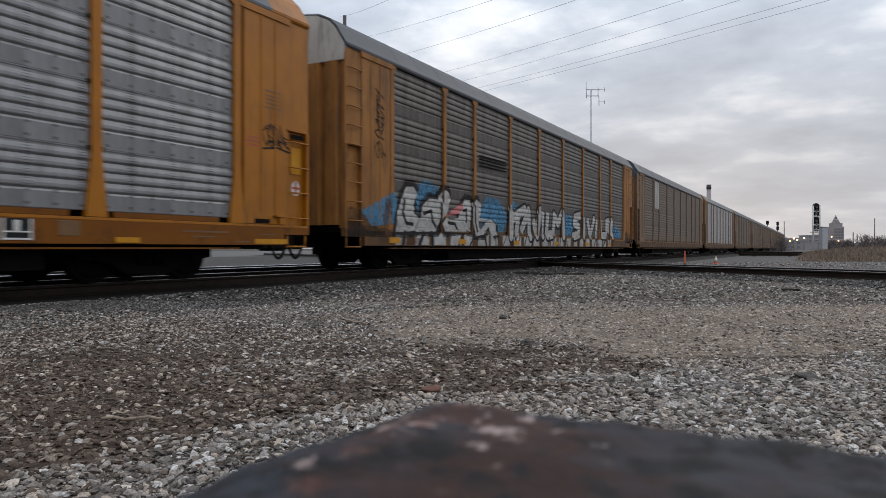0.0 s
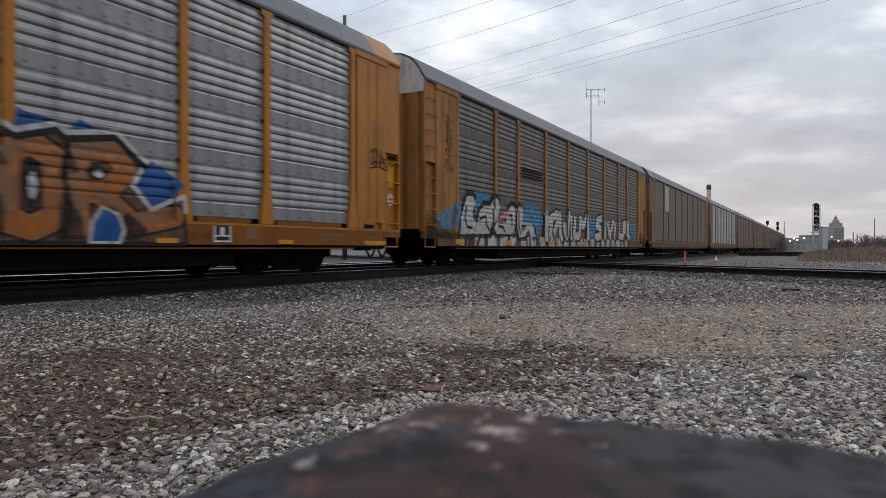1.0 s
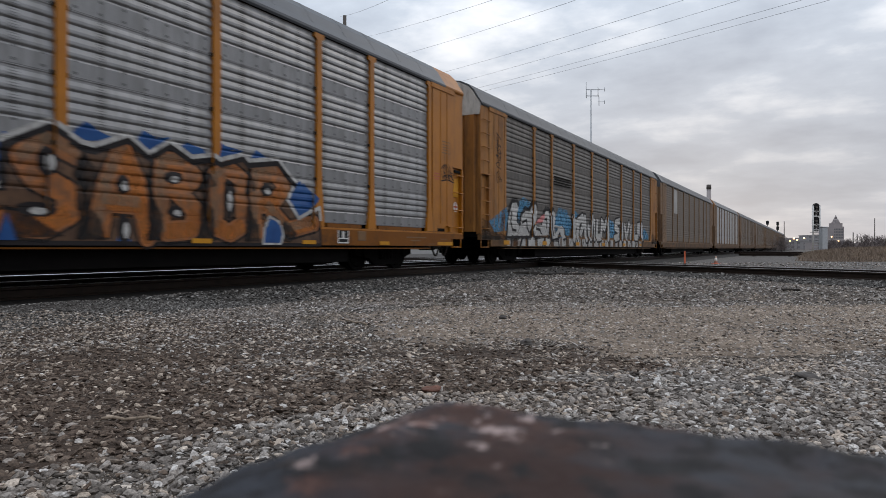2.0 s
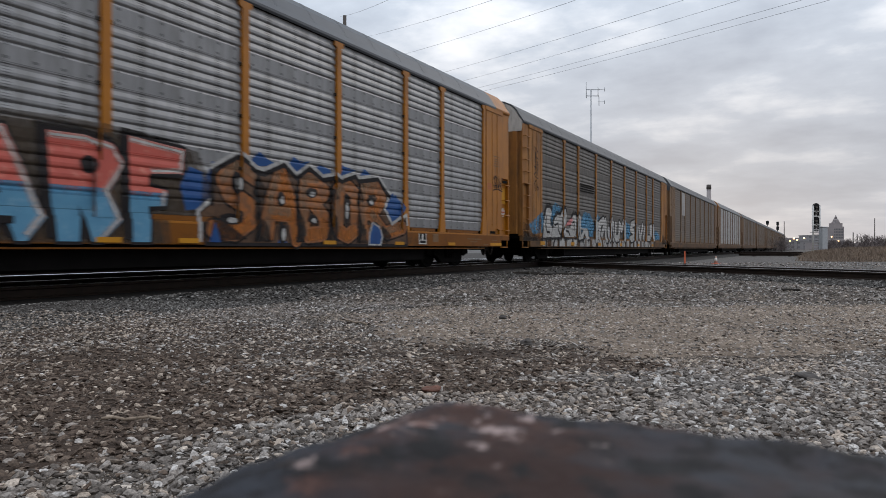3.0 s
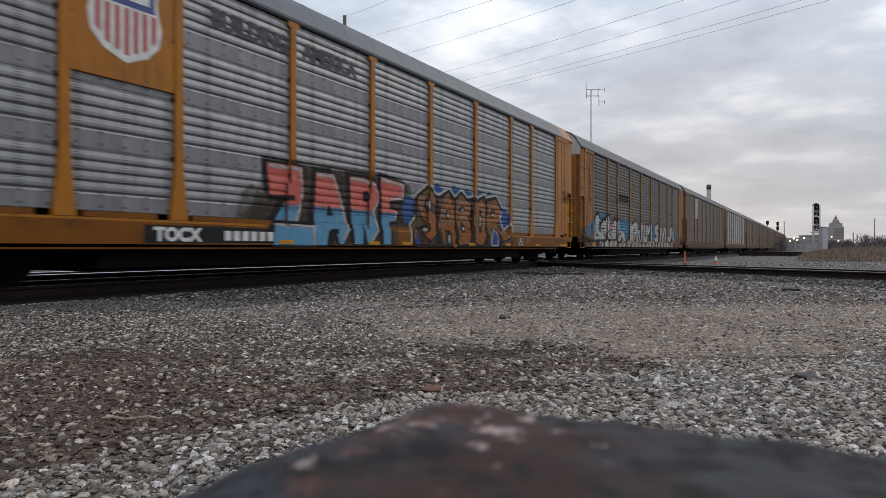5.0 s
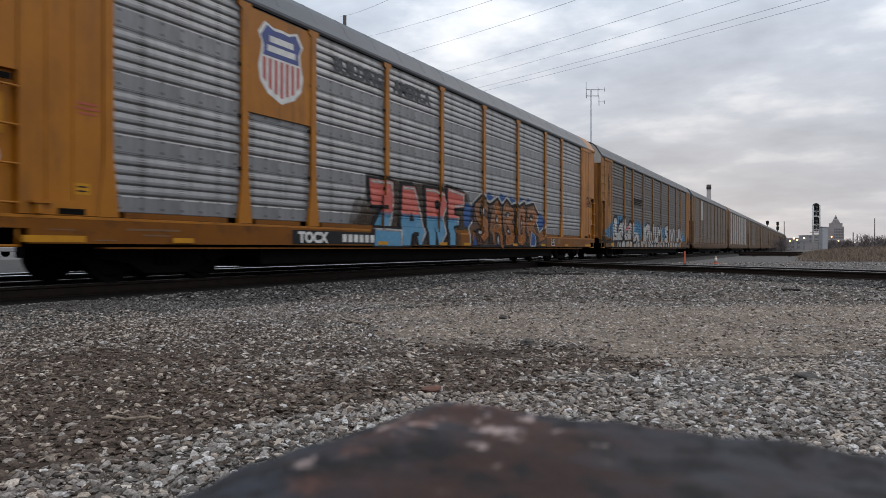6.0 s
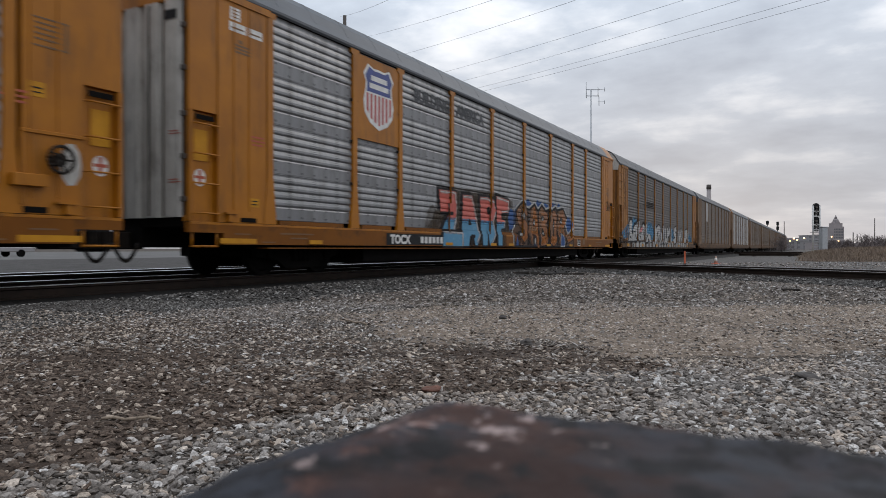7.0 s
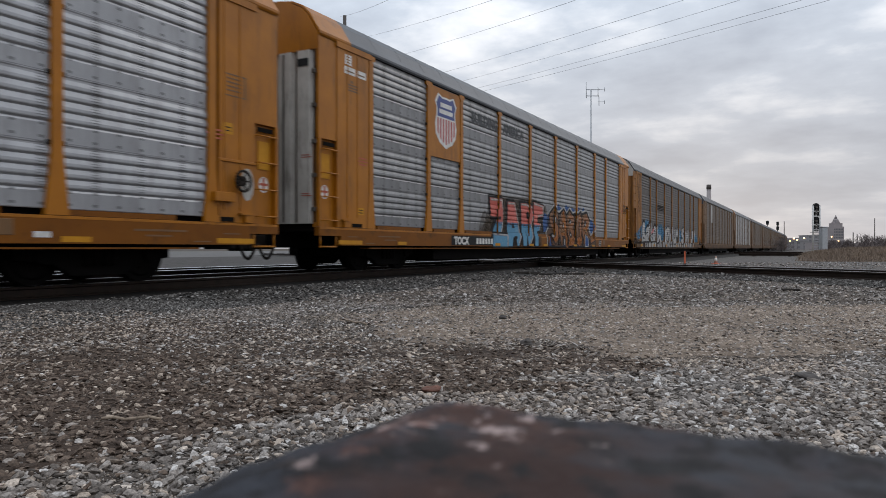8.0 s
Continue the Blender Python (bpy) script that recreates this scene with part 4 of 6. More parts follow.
def paint_sooty_car(car):
    """White bubble letters with blue clouds along the foot of the dark car."""
    rng = random.Random(5)
    clouds = [[(-12.9, 1.3), (-12.3, 1.42), (-11.7, 1.75), (-11.5, 1.1), (-12.5, 1.05)], [(-10.6, 1.85), (-10.0, 2.1), (-9.3, 2.0), (-9.4, 1.5), (-10.4, 1.4)], [(-6.6, 1.5), (-6.0, 1.95), (-5.2, 1.9), (-4.6, 1.5), (-4.9, 0.95), (-6.2, 0.95)], [(-4.3, 1.4), (-4.0, 1.95), (-3.4, 1.8), (-3.4, 1.3)], [(1.2, 1.3), (1.9, 1.75), (2.9, 1.6), (2.9, 0.95), (1.4, 0.95)], [(9.4, 1.2), (10.0, 1.5), (11.0, 1.2), (10.9, 0.95), (9.5, 0.95)]]
    for k, g in enumerate((-0.12, 0.02, 0.16)):
        paint_each("blue_cloud", [grown(c, g) for c in clouds], M["mist_blue"], car, "sky blue spray cloud behind white letters", lift=0.0045 + 0.0008 * k)
    words = [[(-11.61, 0.84), (-11.5, 1.24), (-11.22, 1.72), (-11.01, 1.98), (-10.66, 2.01), (-10.45, 1.85), (-10.66, 1.59), (-10.63, 1.32), (-10.31, 1.2), (-10.48, 1.05), (-10.63, 0.89), (-11.1, 0.85)],
            [(-10.63, 0.86), (-10.31, 1.19), (-10.19, 1.56), (-9.83, 1.76), (-9.35, 1.76), (-9.16, 1.52), (-9.24, 1.1), (-9.51, 0.89)],
            [(-9.33, 1.82), (-9.02, 2.04), (-8.68, 1.99), (-8.59, 1.81), (-8.85, 1.51), (-9.02, 1.29), (-8.68, 1.25), (-8.09, 1.31), (-7.59, 0.93), (-9.02, 0.9), (-9.19, 1.15)],
            [(-8.09, 1.3), (-7.97, 1.63), (-7.65, 1.87), (-7.33, 1.86), (-7.27, 1.61), (-7.33, 0.93), (-7.65, 0.98)],
            [(-7.23, 1.78), (-6.94, 1.91), (-6.6, 1.85), (-6.56, 1.53), (-6.8, 1.12), (-6.53, 1.01), (-6.18, 1.25), (-5.81, 1.35), (-5.44, 1.22), (-5.37, 0.86), (-5.81, 0.82), (-5.96, 1.11), (-6.39, 0.87), (-7.01, 0.8), (-7.23, 1.22)]]
    for w in words:
        paint("outline_mist", [grown(w, 0.18)], M["mist_black"], car, "soft black spray round a bubble letter", lift=0.0072)
        paint("letter_outline", [grown(w, 0.10)], M["spray_black"], car, "black outline of a bubble letter", lift=0.0082)
        paint("bubble_letter", [w], M["spray_white"], car, "white bubble letter, dulled by soot", lift=0.011)
    inner = [[(-11.1, 1.65), (-11.19, 1.32), (-11.01, 1.07), (-10.68, 1.05)],
            [(-10.14, 1.34), (-9.73, 1.44), (-9.67, 1.19), (-9.46, 1.02)],
            [(-8.85, 1.16), (-8.33, 1.13), (-8.15, 0.97)],
            [(-7.78, 1.53), (-7.59, 1.57), (-7.59, 1.21)],
            [(-7.07, 1.7), (-7.07, 1.22), (-6.91, 0.94)],
            [(-9.46, 0.89), (-9.19, 1.15), (-9.02, 1.29)]]
    for line in inner:
        paint("inner_line", stroke(line, 0.09), M["spray_black"], car, "black line inside a bubble letter", lift=0.014)
    # two words of thin white strokes
    strokes = [[(-4.22, 1.9), (-4.22, 0.84)],
            [(-4.09, 1.42), (-2.85, 1.8)],
            [(-3.48, 1.57), (-3.66, 0.85)],
            [(-3.22, 1.02), (-2.48, 1.78), (-2.39, 0.87)],
            [(-2.0, 1.49), (-1.71, 0.92), (-1.4, 1.83)],
            [(-0.99, 1.82), (-1.1, 0.93)],
            [(-0.46, 1.8), (-0.57, 0.93), (-0.02, 0.98)],
            [(0.2, 0.95), (0.32, 1.73), (0.78, 1.41), (1.26, 1.84), (1.38, 0.93)],
            [(3.87, 1.87), (3.04, 1.76), (2.91, 1.51), (3.59, 1.37), (3.59, 1.04), (2.78, 0.95)],
            [(4.3, 1.81), (4.24, 0.97)],
            [(4.89, 1.75), (5.34, 0.99), (5.97, 1.79)],
            [(6.45, 1.76), (6.29, 1.05)],
            [(7.28, 1.79), (7.18, 1.06), (7.98, 1.06)],
            [(8.16, 1.03), (8.16, 1.73), (9.26, 1.81), (9.26, 1.57), (8.33, 1.41), (9.44, 1.05)]]
    for line in strokes:
        paint("stroke_outline", stroke(line, 0.52), M["spray_black"], car, "black outline of a white stroke", lift=0.0082, step=0.00003)
        paint("white_stroke", stroke(line, 0.34), M["spray_white"], car, "white painted letter stroke", lift=0.011, step=0.00003)
    for k in range(26):
        y = -11.2 + k * 0.82
        paint("drip", stroke([(y + rng.uniform(-0.2, 0.2), 0.86), (y - 0.15 + rng.uniform(-0.2, 0.2), 0.52)], rng.uniform(0.04, 0.13)), M["spray_black"], car, lift=0.014)
    paint("pink_fill", [[(-8.82, 1.35), (-8.45, 1.55), (-7.9, 1.74), (-7.78, 1.64), (-8.03, 1.44), (-8.56, 1.36)]], M["spray_pink"], car, "pink fill inside a letter", lift=0.0152)
    for k in range(22):
        paint("sill_smear", [quad(-11.6 + k * 0.95, -11.1 + k * 0.95 + rng.uniform(0, 0.3), 0.52, 0.84)], M["spray_white"], car, "white paint run down onto the sill", lift=0.006)
    paint_each("sill_reflector", [[quad(y, y + 0.5, 0.56, 0.70)] for y in (-11.9, -8.2, -4.0, 0.2, 4.4, 8.4)], M["sign_yellow"], car, lift=0.016)
    paint("end_scrawl", stroke([(y * 0.35 - 8.0, z) for z, y in scrawl(3.55, -12.3, 1.05, 0.8, 4.5, 0.10)], 0.035) + stroke([(-12.42, 4.0), (-12.38, 3.4), (-12.25, 3.05), (-12.12, 3.0)], 0.04), M["spray_black"], car, "black scrawl on the end bay", step=0.00002)
    paint("end_scrawl", stroke(scrawl(-12.3, 2.75, 0.35, 0.3, 2.5, 0.05), 0.025), M["mist_black"], car, "faint scrawl on the end bay", step=0.00002)
    for k, (g, h) in enumerate(((1.0, 1.05), (1.25, 1.30), (1.7, 0.92))):
        for a, b in ((-13.6, -12.2 + 0.25 * k), (12.1 - 0.2 * k, 13.6)):
            paint("soot", [[(a, 0.71), (b, 0.71), (b - 0.1, 0.9), (b - 0.5, h), ((a + b) / 2, h - 0.12), (a + 0.3, h + 0.08), (a, h - 0.05)]], M["soot"], car, "dark soot at the foot of the end bay", lift=0.004 + 0.001 * k)
    paint("rust_stain", [[(-12.1, 0.72), (-11.8, 0.72), (-11.75, 1.5), (-11.95, 1.7), (-12.15, 1.2)], [(-11.4, 0.53), (-10.3, 0.53), (-10.4, 0.70), (-11.3, 0.72)]], M["rust_mist"], car, "rusty stain on the end post", lift=0.0072)
    for z in (2.95, 3.05, 3.15, 3.25):
        part("louvre", boxes((SKIN + 0.03, SKIN + 0.05, -6.7, -4.6, z, z + 0.035)), M["black"], car, "dark slot in a side panel")


end_details(CARS[0], -1, False)
end_details(CARS[0], 1, True)
paint_each("sill_stencil", [[quad(8.92, 9.15, 0.58, 0.66)], [quad(5.0, 6.2, 0.60, 0.70)]], M["white_paint"], CARS[0], "worn sill stencils")
paint_each("sill_reflector", [[quad(y, y + 0.45, 0.52, 0.60)] for y in (9.3, 6.5, 3.6)], M["sign_yellow"], CARS[0])
part("jacking_pocket", boxes((HALF - 0.01, HALF + 0.006, 8.34, 8.66, 0.60, 0.82), bevel=0.01), M["brown_paint"], CARS[0])
paint_near_car(CARS[1])
paint_sooty_car(CARS[2])
part("emblem_panel", boxes((HALF - 0.03, HALF - 0.012, POSTS[1] + 0.4, POSTS[2] - 0.1, 3.0, 4.75), bevel=0.004), M["galv_white"], CARS[3], "pale faded panel near the car's end")


def add_clips(car, shift):
    """Dark bolted clips that hold the sheets at each post."""
    for y in POSTS[1:-1]:
        for z in (1.86, 2.80, 3.72):
            c = part("panel_clip", cached("panel_clip", lambda: boxes((SKIN, HALF - 0.012, -0.125, 0.125, -0.03, 0.03), bevel=0.006), M["dark_steel"]), None, car)
            c.location = (0, y + shift, z)


for car in CARS[:3]:
    add_clips(car, 0.33 if car is CARS[0] else 0.0)


# ---- ground and tracks ----
C, S = math.cos(radians(TURN)), math.sin(radians(TURN))


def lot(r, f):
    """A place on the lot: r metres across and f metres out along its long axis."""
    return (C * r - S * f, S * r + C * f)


def height(x, y):
    """Ground level: flat lot with the ballast shoulders of both tracks."""
    d = np.abs(x - TRACK_X)
    a = np.clip((4.3 - d) / 2.6, 0, 1) * 0.02
    ch, sh = math.cos(radians(CROSS_HEAD)), math.sin(radians(CROSS_HEAD))
    e = np.abs((x - CX) * ch + (y - CY) * sh)
    b = np.clip((3.2 - e) / 1.6, 0, 1) * 0.02
    return np.maximum(a, b)


CROSS_HEAD = 53.2
CX, CY = -6.18 + 0.753 * 0.599, 23.98 + 0.753 * 0.801


def stone_material(name, dark, mid, light, tint=(0.2, 0.15, 0.1), patch=0.35):
    m = bpy.data.materials.new(name)
    m.use_nodes = True
    n, l = m.node_tree.nodes, m.node_tree.links
    b = n["Principled BSDF"]
    b.inputs["Roughness"].default_value = 0.9
    b.inputs["Specular IOR Level"].default_value = 0.25
    g = n.new("ShaderNodeNewGeometry")
    ramp = n.new("ShaderNodeValToRGB")
    ramp.color_ramp.elements[0].color, ramp.color_ramp.elements[1].color = (*dark, 1), (*light, 1)
    e = ramp.color_ramp.elements.new(0.78); e.color = (*mid, 1)
    l.new(g.outputs["Random Per Island"], ramp.inputs[0])
    co = n.new("ShaderNodeTexCoord")
    big = n.new("ShaderNodeTexNoise")
    big.inputs["Scale"].default_value, big.inputs["Detail"].default_value = 0.8, 5
    l.new(co.outputs["Object"], big.inputs["Vector"])
    mr = n.new("ShaderNodeMapRange")
    mr.inputs["From Min"].default_value, mr.inputs["From Max"].default_value, mr.inputs["To Max"].default_value = 0.42, 0.68, patch
    l.new(big.outputs["Fac"], mr.inputs["Value"])
    mx = n.new("ShaderNodeMix"); mx.data_type = "RGBA"
    mx.inputs["B"].default_value = (*tint, 1)
    l.new(mr.outputs[0], mx.inputs["Factor"]); l.new(ramp.outputs[0], mx.inputs["A"])
    fine = n.new("ShaderNodeTexNoise")
    fine.inputs["Scale"].default_value, fine.inputs["Detail"].default_value = 110, 5
    l.new(co.outputs["Object"], fine.inputs["Vector"])
    fr = n.new("ShaderNodeMapRange")
    fr.inputs["From Min"].default_value, fr.inputs["From Max"].default_value = 0.3, 0.7
    fr.inputs["To Min"].default_value, fr.inputs["To Max"].default_value = 0.50, 1.45
    l.new(fine.outputs["Fac"], fr.inputs["Value"])
    mm = n.new("ShaderNodeMix"); mm.data_type = "RGBA"; mm.blend_type = "MULTIPLY"; mm.inputs["Factor"].default_value = 1
    l.new(mx.outputs["Result"], mm.inputs["A"]); l.new(fr.outputs[0], mm.inputs["B"])
    l.new(mm.outputs["Result"], b.inputs["Base Color"])
    return m


M["stone_grey"] = stone_material("grey_crushed_stone", (0.050, 0.042, 0.036), (0.285, 0.252, 0.225), (0.56, 0.53, 0.50), (0.25, 0.195, 0.155), 0.45)
M["stone_brown"] = stone_material("brown_gravel", (0.034, 0.023, 0.017), (0.155, 0.112, 0.084), (0.24, 0.19, 0.15), (0.072, 0.049, 0.036), 0.65)
M["stone_tan"] = stone_material("tan_gravel", (0.13, 0.102, 0.082), (0.42, 0.345, 0.28), (0.56, 0.49, 0.42), (0.44, 0.35, 0.27), 0.5)
M["stone_dark"] = stone_material("dark_ballast", (0.022, 0.020, 0.018), (0.13, 0.119, 0.108), (0.36, 0.34, 0.315), (0.06, 0.050, 0.043), 0.5)
M["ground"] = material("gravel_ground", (0.085, 0.068, 0.054), (0.040, 0.031, 0.025), 0.9, 0.95, 0, 0.03, 26, (0.14, 0.115, 0.093), 0.60, gloss=0.15)
M["bed"] = material("dark_ballast_bed", (0.050, 0.046, 0.042), (0.026, 0.0235, 0.021), 3.0, 0.95, 0, 0.04, 20, (0.08, 0.078, 0.075), 0.62, gloss=0.1)
M["near_black"] = material("near_black_ballast", (0.009, 0.008, 0.0075), (0.016, 0.014, 0.0125), 3.0, 0.95, 0, 0.04, 20, gloss=0.1)
M["far_ground"] = material("grey_yard_gravel", (0.145, 0.132, 0.123), (0.055, 0.049, 0.045), 3.5, 0.95, 0, 0.08, 14, (0.19, 0.175, 0.16), 0.58, gloss=0.1)


M["lot_grey"] = material("dark_gravel_lot", (0.075, 0.069, 0.064), (0.045, 0.041, 0.038), 0.9, 0.95, 0, 0.05, 9, (0.10, 0.093, 0.086), 0.6, gloss=0.1)
M["pale_lot"] = material("pale_concrete_lot", (0.15, 0.143, 0.136), (0.10, 0.095, 0.09), 0.3, 0.9, 0, 0.02, 9, gloss=0.1)
M["damp_dirt"] = material("damp_brown_dirt", (0.056, 0.037, 0.026), (0.026, 0.0175, 0.013), 1.6, 0.9, 0, 0.03, 40, (0.115, 0.085, 0.064), 0.60, gloss=0.2)
M["packed_sand"] = material("packed_tan_sand", (0.25, 0.195, 0.150), (0.15, 0.115, 0.088), 1.3, 0.95, 0, 0.03, 60, (0.095, 0.074, 0.058), 0.60, gloss=0.1)
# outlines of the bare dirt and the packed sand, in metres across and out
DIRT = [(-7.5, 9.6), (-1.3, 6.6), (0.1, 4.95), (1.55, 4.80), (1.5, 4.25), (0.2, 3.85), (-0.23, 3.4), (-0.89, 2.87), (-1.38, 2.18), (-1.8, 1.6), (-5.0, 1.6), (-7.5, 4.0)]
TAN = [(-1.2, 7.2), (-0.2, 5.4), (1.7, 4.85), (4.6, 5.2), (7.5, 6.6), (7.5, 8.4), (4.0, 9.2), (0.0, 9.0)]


def build_ground():
    bm = bmesh.new()
    vs = [bm.verts.new((3000 * math.cos(a * math.pi / 16), 3000 * math.sin(a * math.pi / 16), 0)) for a in range(32)]
    bm.faces.new(vs)
    g = part("ground", bm, M["ground"], None)
    tagged(g, "grey-brown gravel ground of the rail yard", "ground", kind="structure")
    bm = sweep([(-4.3, 0.003), (-1.7, 0.017), (1.7, 0.017), (4.3, 0.003)], -60, 420, False)
    b = tagged(part("ballast_bed", bm, M["bed"], None), "dark grey ballast bed under the train's track", "ballast", kind="structure")
    b.location.x = TRACK_X
    # near-black sheet laid under the train and across to the siding
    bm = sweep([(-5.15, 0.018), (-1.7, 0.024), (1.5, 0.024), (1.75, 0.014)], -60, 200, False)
    b = tagged(part("near_black_bed", bm, M["near_black"], None), "near-black ballast under and between the two parallel tracks", "ballast", kind="structure")
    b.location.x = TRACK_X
    bm = sweep([(-3.2, 0.003), (-1.6, 0.021), (1.6, 0.021), (3.2, 0.003)], -40, 60, False)
    b = tagged(part("ballast_bed", bm, M["bed"], None), "dark grey ballast bed of the crossing track", "ballast", kind="structure")
    b.matrix_world = pose(CX, CY, 0, 0, 0, CROSS_HEAD)
    # pale gravel yard beyond both tracks
    bm = bmesh.new()
    pts = [lot(1.5, 24), lot(9, 19), lot(40, 22), lot(160, 60), lot(160, 380), lot(-10, 380)]
    bm.faces.new([bm.verts.new((x, y, 0.002)) for x, y in pts])
    bmesh.ops.recalc_face_normals(bm, faces=bm.faces[:])
    tagged(part("yard", bm, M["far_ground"], None), "pale gravel yard beyond the crossing", "ground", kind="structure")
    bm = bmesh.new()
    box(bm, -46, TRACK_X - 4.3, -60, 300, -0.05, 0.006)
    tagged(part("far_lot", bm, M["lot_grey"], None), "grey gravel lot behind the tracks", "ground", kind="structure")
    bm = bmesh.new()
    box(bm, -140, -46, -60, 300, -0.05, 0.006)
    tagged(part("far_lot", bm, M["pale_lot"], None), "pale concrete lot far behind the train", "ground", kind="structure")
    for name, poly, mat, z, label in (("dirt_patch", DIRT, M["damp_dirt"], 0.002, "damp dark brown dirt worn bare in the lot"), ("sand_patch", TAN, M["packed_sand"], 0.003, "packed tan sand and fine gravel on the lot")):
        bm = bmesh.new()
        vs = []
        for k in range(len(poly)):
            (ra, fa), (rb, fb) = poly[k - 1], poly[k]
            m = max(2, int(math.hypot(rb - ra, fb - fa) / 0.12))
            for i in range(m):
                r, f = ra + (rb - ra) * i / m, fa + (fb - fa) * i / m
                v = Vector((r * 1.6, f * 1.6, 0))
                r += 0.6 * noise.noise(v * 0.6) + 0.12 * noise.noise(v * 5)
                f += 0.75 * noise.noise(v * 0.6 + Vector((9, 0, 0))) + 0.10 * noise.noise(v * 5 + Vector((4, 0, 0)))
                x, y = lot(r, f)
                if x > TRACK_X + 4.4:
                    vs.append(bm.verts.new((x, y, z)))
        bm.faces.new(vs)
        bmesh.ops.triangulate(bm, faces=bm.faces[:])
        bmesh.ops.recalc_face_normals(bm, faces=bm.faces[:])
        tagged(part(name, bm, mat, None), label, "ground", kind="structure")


build_ground()

RAIL_PROFILE = [(-0.07, 0.0), (0.07, 0.0), (0.07, 0.012), (0.012, 0.035), (0.010, 0.125), (0.036, 0.14), (0.036, 0.168), (0.028, 0.176), (-0.028, 0.176), (-0.036, 0.168), (-0.036, 0.14), (-0.010, 0.125), (-0.012, 0.035), (-0.07, 0.012)]


def build_track(name, at, heading, y0, y1, label, first, count, worn):
    """Two rails on timber ties; rail top at RAIL_Z."""
    root = thing(name, label, "railway track", at=pose(at[0], at[1], 0, 0, 0, heading), kind="structure")
    for s in (-1, 1):
        bm = sweep([(x + s * 0.753, z + RAIL_Z - 0.18) for x, z in RAIL_PROFILE], y0, y1)
        r = part("rail", bm, M["rail_side"], root)
        c = s * 0.753
        bm = sweep([(c - 0.0385, RAIL_Z - worn), (c - 0.0375, RAIL_Z - 0.006), (c - 0.028, RAIL_Z), (c + 0.028, RAIL_Z), (c + 0.0375, RAIL_Z - 0.006), (c + 0.0385, RAIL_Z - worn)], y0, y1)
        part("running_surface", bm, M["rail_top"] if worn > 0.0072 else M["rail_dull"], r, "worn rail head")
    tie = cached("tie", lambda: boxes((-1.37, 1.37, -0.115, 0.115, -0.06, RAIL_Z - 0.185), bevel=0.01), M["tie"])
    for k in range(count):
        t = part("tie", tie, None, root)
        t.location = (random.uniform(-0.08, 0.08), first + 0.52 * k, random.uniform(-0.006, 0.004))
        t.rotation_euler.z = random.uniform(-0.02, 0.02)
    return root


build_track("railway_track", (TRACK_X, 0), 0, -60, 420, "straight railway track with dark ties under the train", -4, 110, 0.0075)
build_track("siding_track", (TRACK_X - 4.03, 0), 0, -60, 300, "second railway track behind the train", -4, 60, 0.0075)
build_track("crossing_track", (CX, CY), CROSS_HEAD, -34, 60, "railway track crossing the train's line", -30, 66, 0.0065)


def icosahedron():
    p = (1 + 5 ** 0.5) / 2
    v = np.array([(-1, p, 0), (1, p, 0), (-1, -p, 0), (1, -p, 0), (0, -1, p), (0, 1, p), (0, -1, -p), (0, 1, -p), (p, 0, -1), (p, 0, 1), (-p, 0, -1), (-p, 0, 1)], float)
    f = np.array([(0, 11, 5), (0, 5, 1), (0, 1, 7), (0, 7, 10), (0, 10, 11), (1, 5, 9), (5, 11, 4), (11, 10, 2), (10, 7, 6), (7, 1, 8), (3, 9, 4), (3, 4, 2), (3, 2, 6), (3, 6, 8), (3, 8, 9), (4, 9, 5), (2, 4, 11), (6, 2, 10), (8, 6, 7), (9, 8, 1)])
    return v / np.linalg.norm(v[0]), f


def chunk():
    """A rough block of twelve triangles."""
    v = np.array([(x, y, z) for x in (-1, 1) for y in (-1, 1) for z in (-1, 1)], float) * 0.62
    f = np.array([(0, 1, 3), (0, 3, 2), (4, 6, 7), (4, 7, 5), (0, 4, 5), (0, 5, 1), (2, 3, 7), (2, 7, 6), (0, 2, 6), (0, 6, 4), (1, 5, 7), (1, 7, 3)])
    return v, f


def splinter():
    """A small sharp pebble of eight triangles."""
    v = np.array([(1, 0, 0), (-1, 0, 0), (0, 1, 0), (0, -1, 0), (0, 0, 1), (0, 0, -1)], float) * 0.95
    f = np.array([(0, 2, 4), (2, 1, 4), (1, 3, 4), (3, 0, 4), (2, 0, 5), (1, 2, 5), (3, 1, 5), (0, 3, 5)])
    return v, f


def inside(x, y, poly):
    """Which points lie within a polygon."""
    hit = np.zeros(len(x), bool)
    for i in range(len(poly)):
        (xa, ya), (xb, yb) = poly[i - 1], poly[i]
        c = ((ya > y) != (yb > y)) & (x < (xb - xa) * (y - ya) / (yb - ya + 1e-12) + xa)
        hit ^= c
    return hit


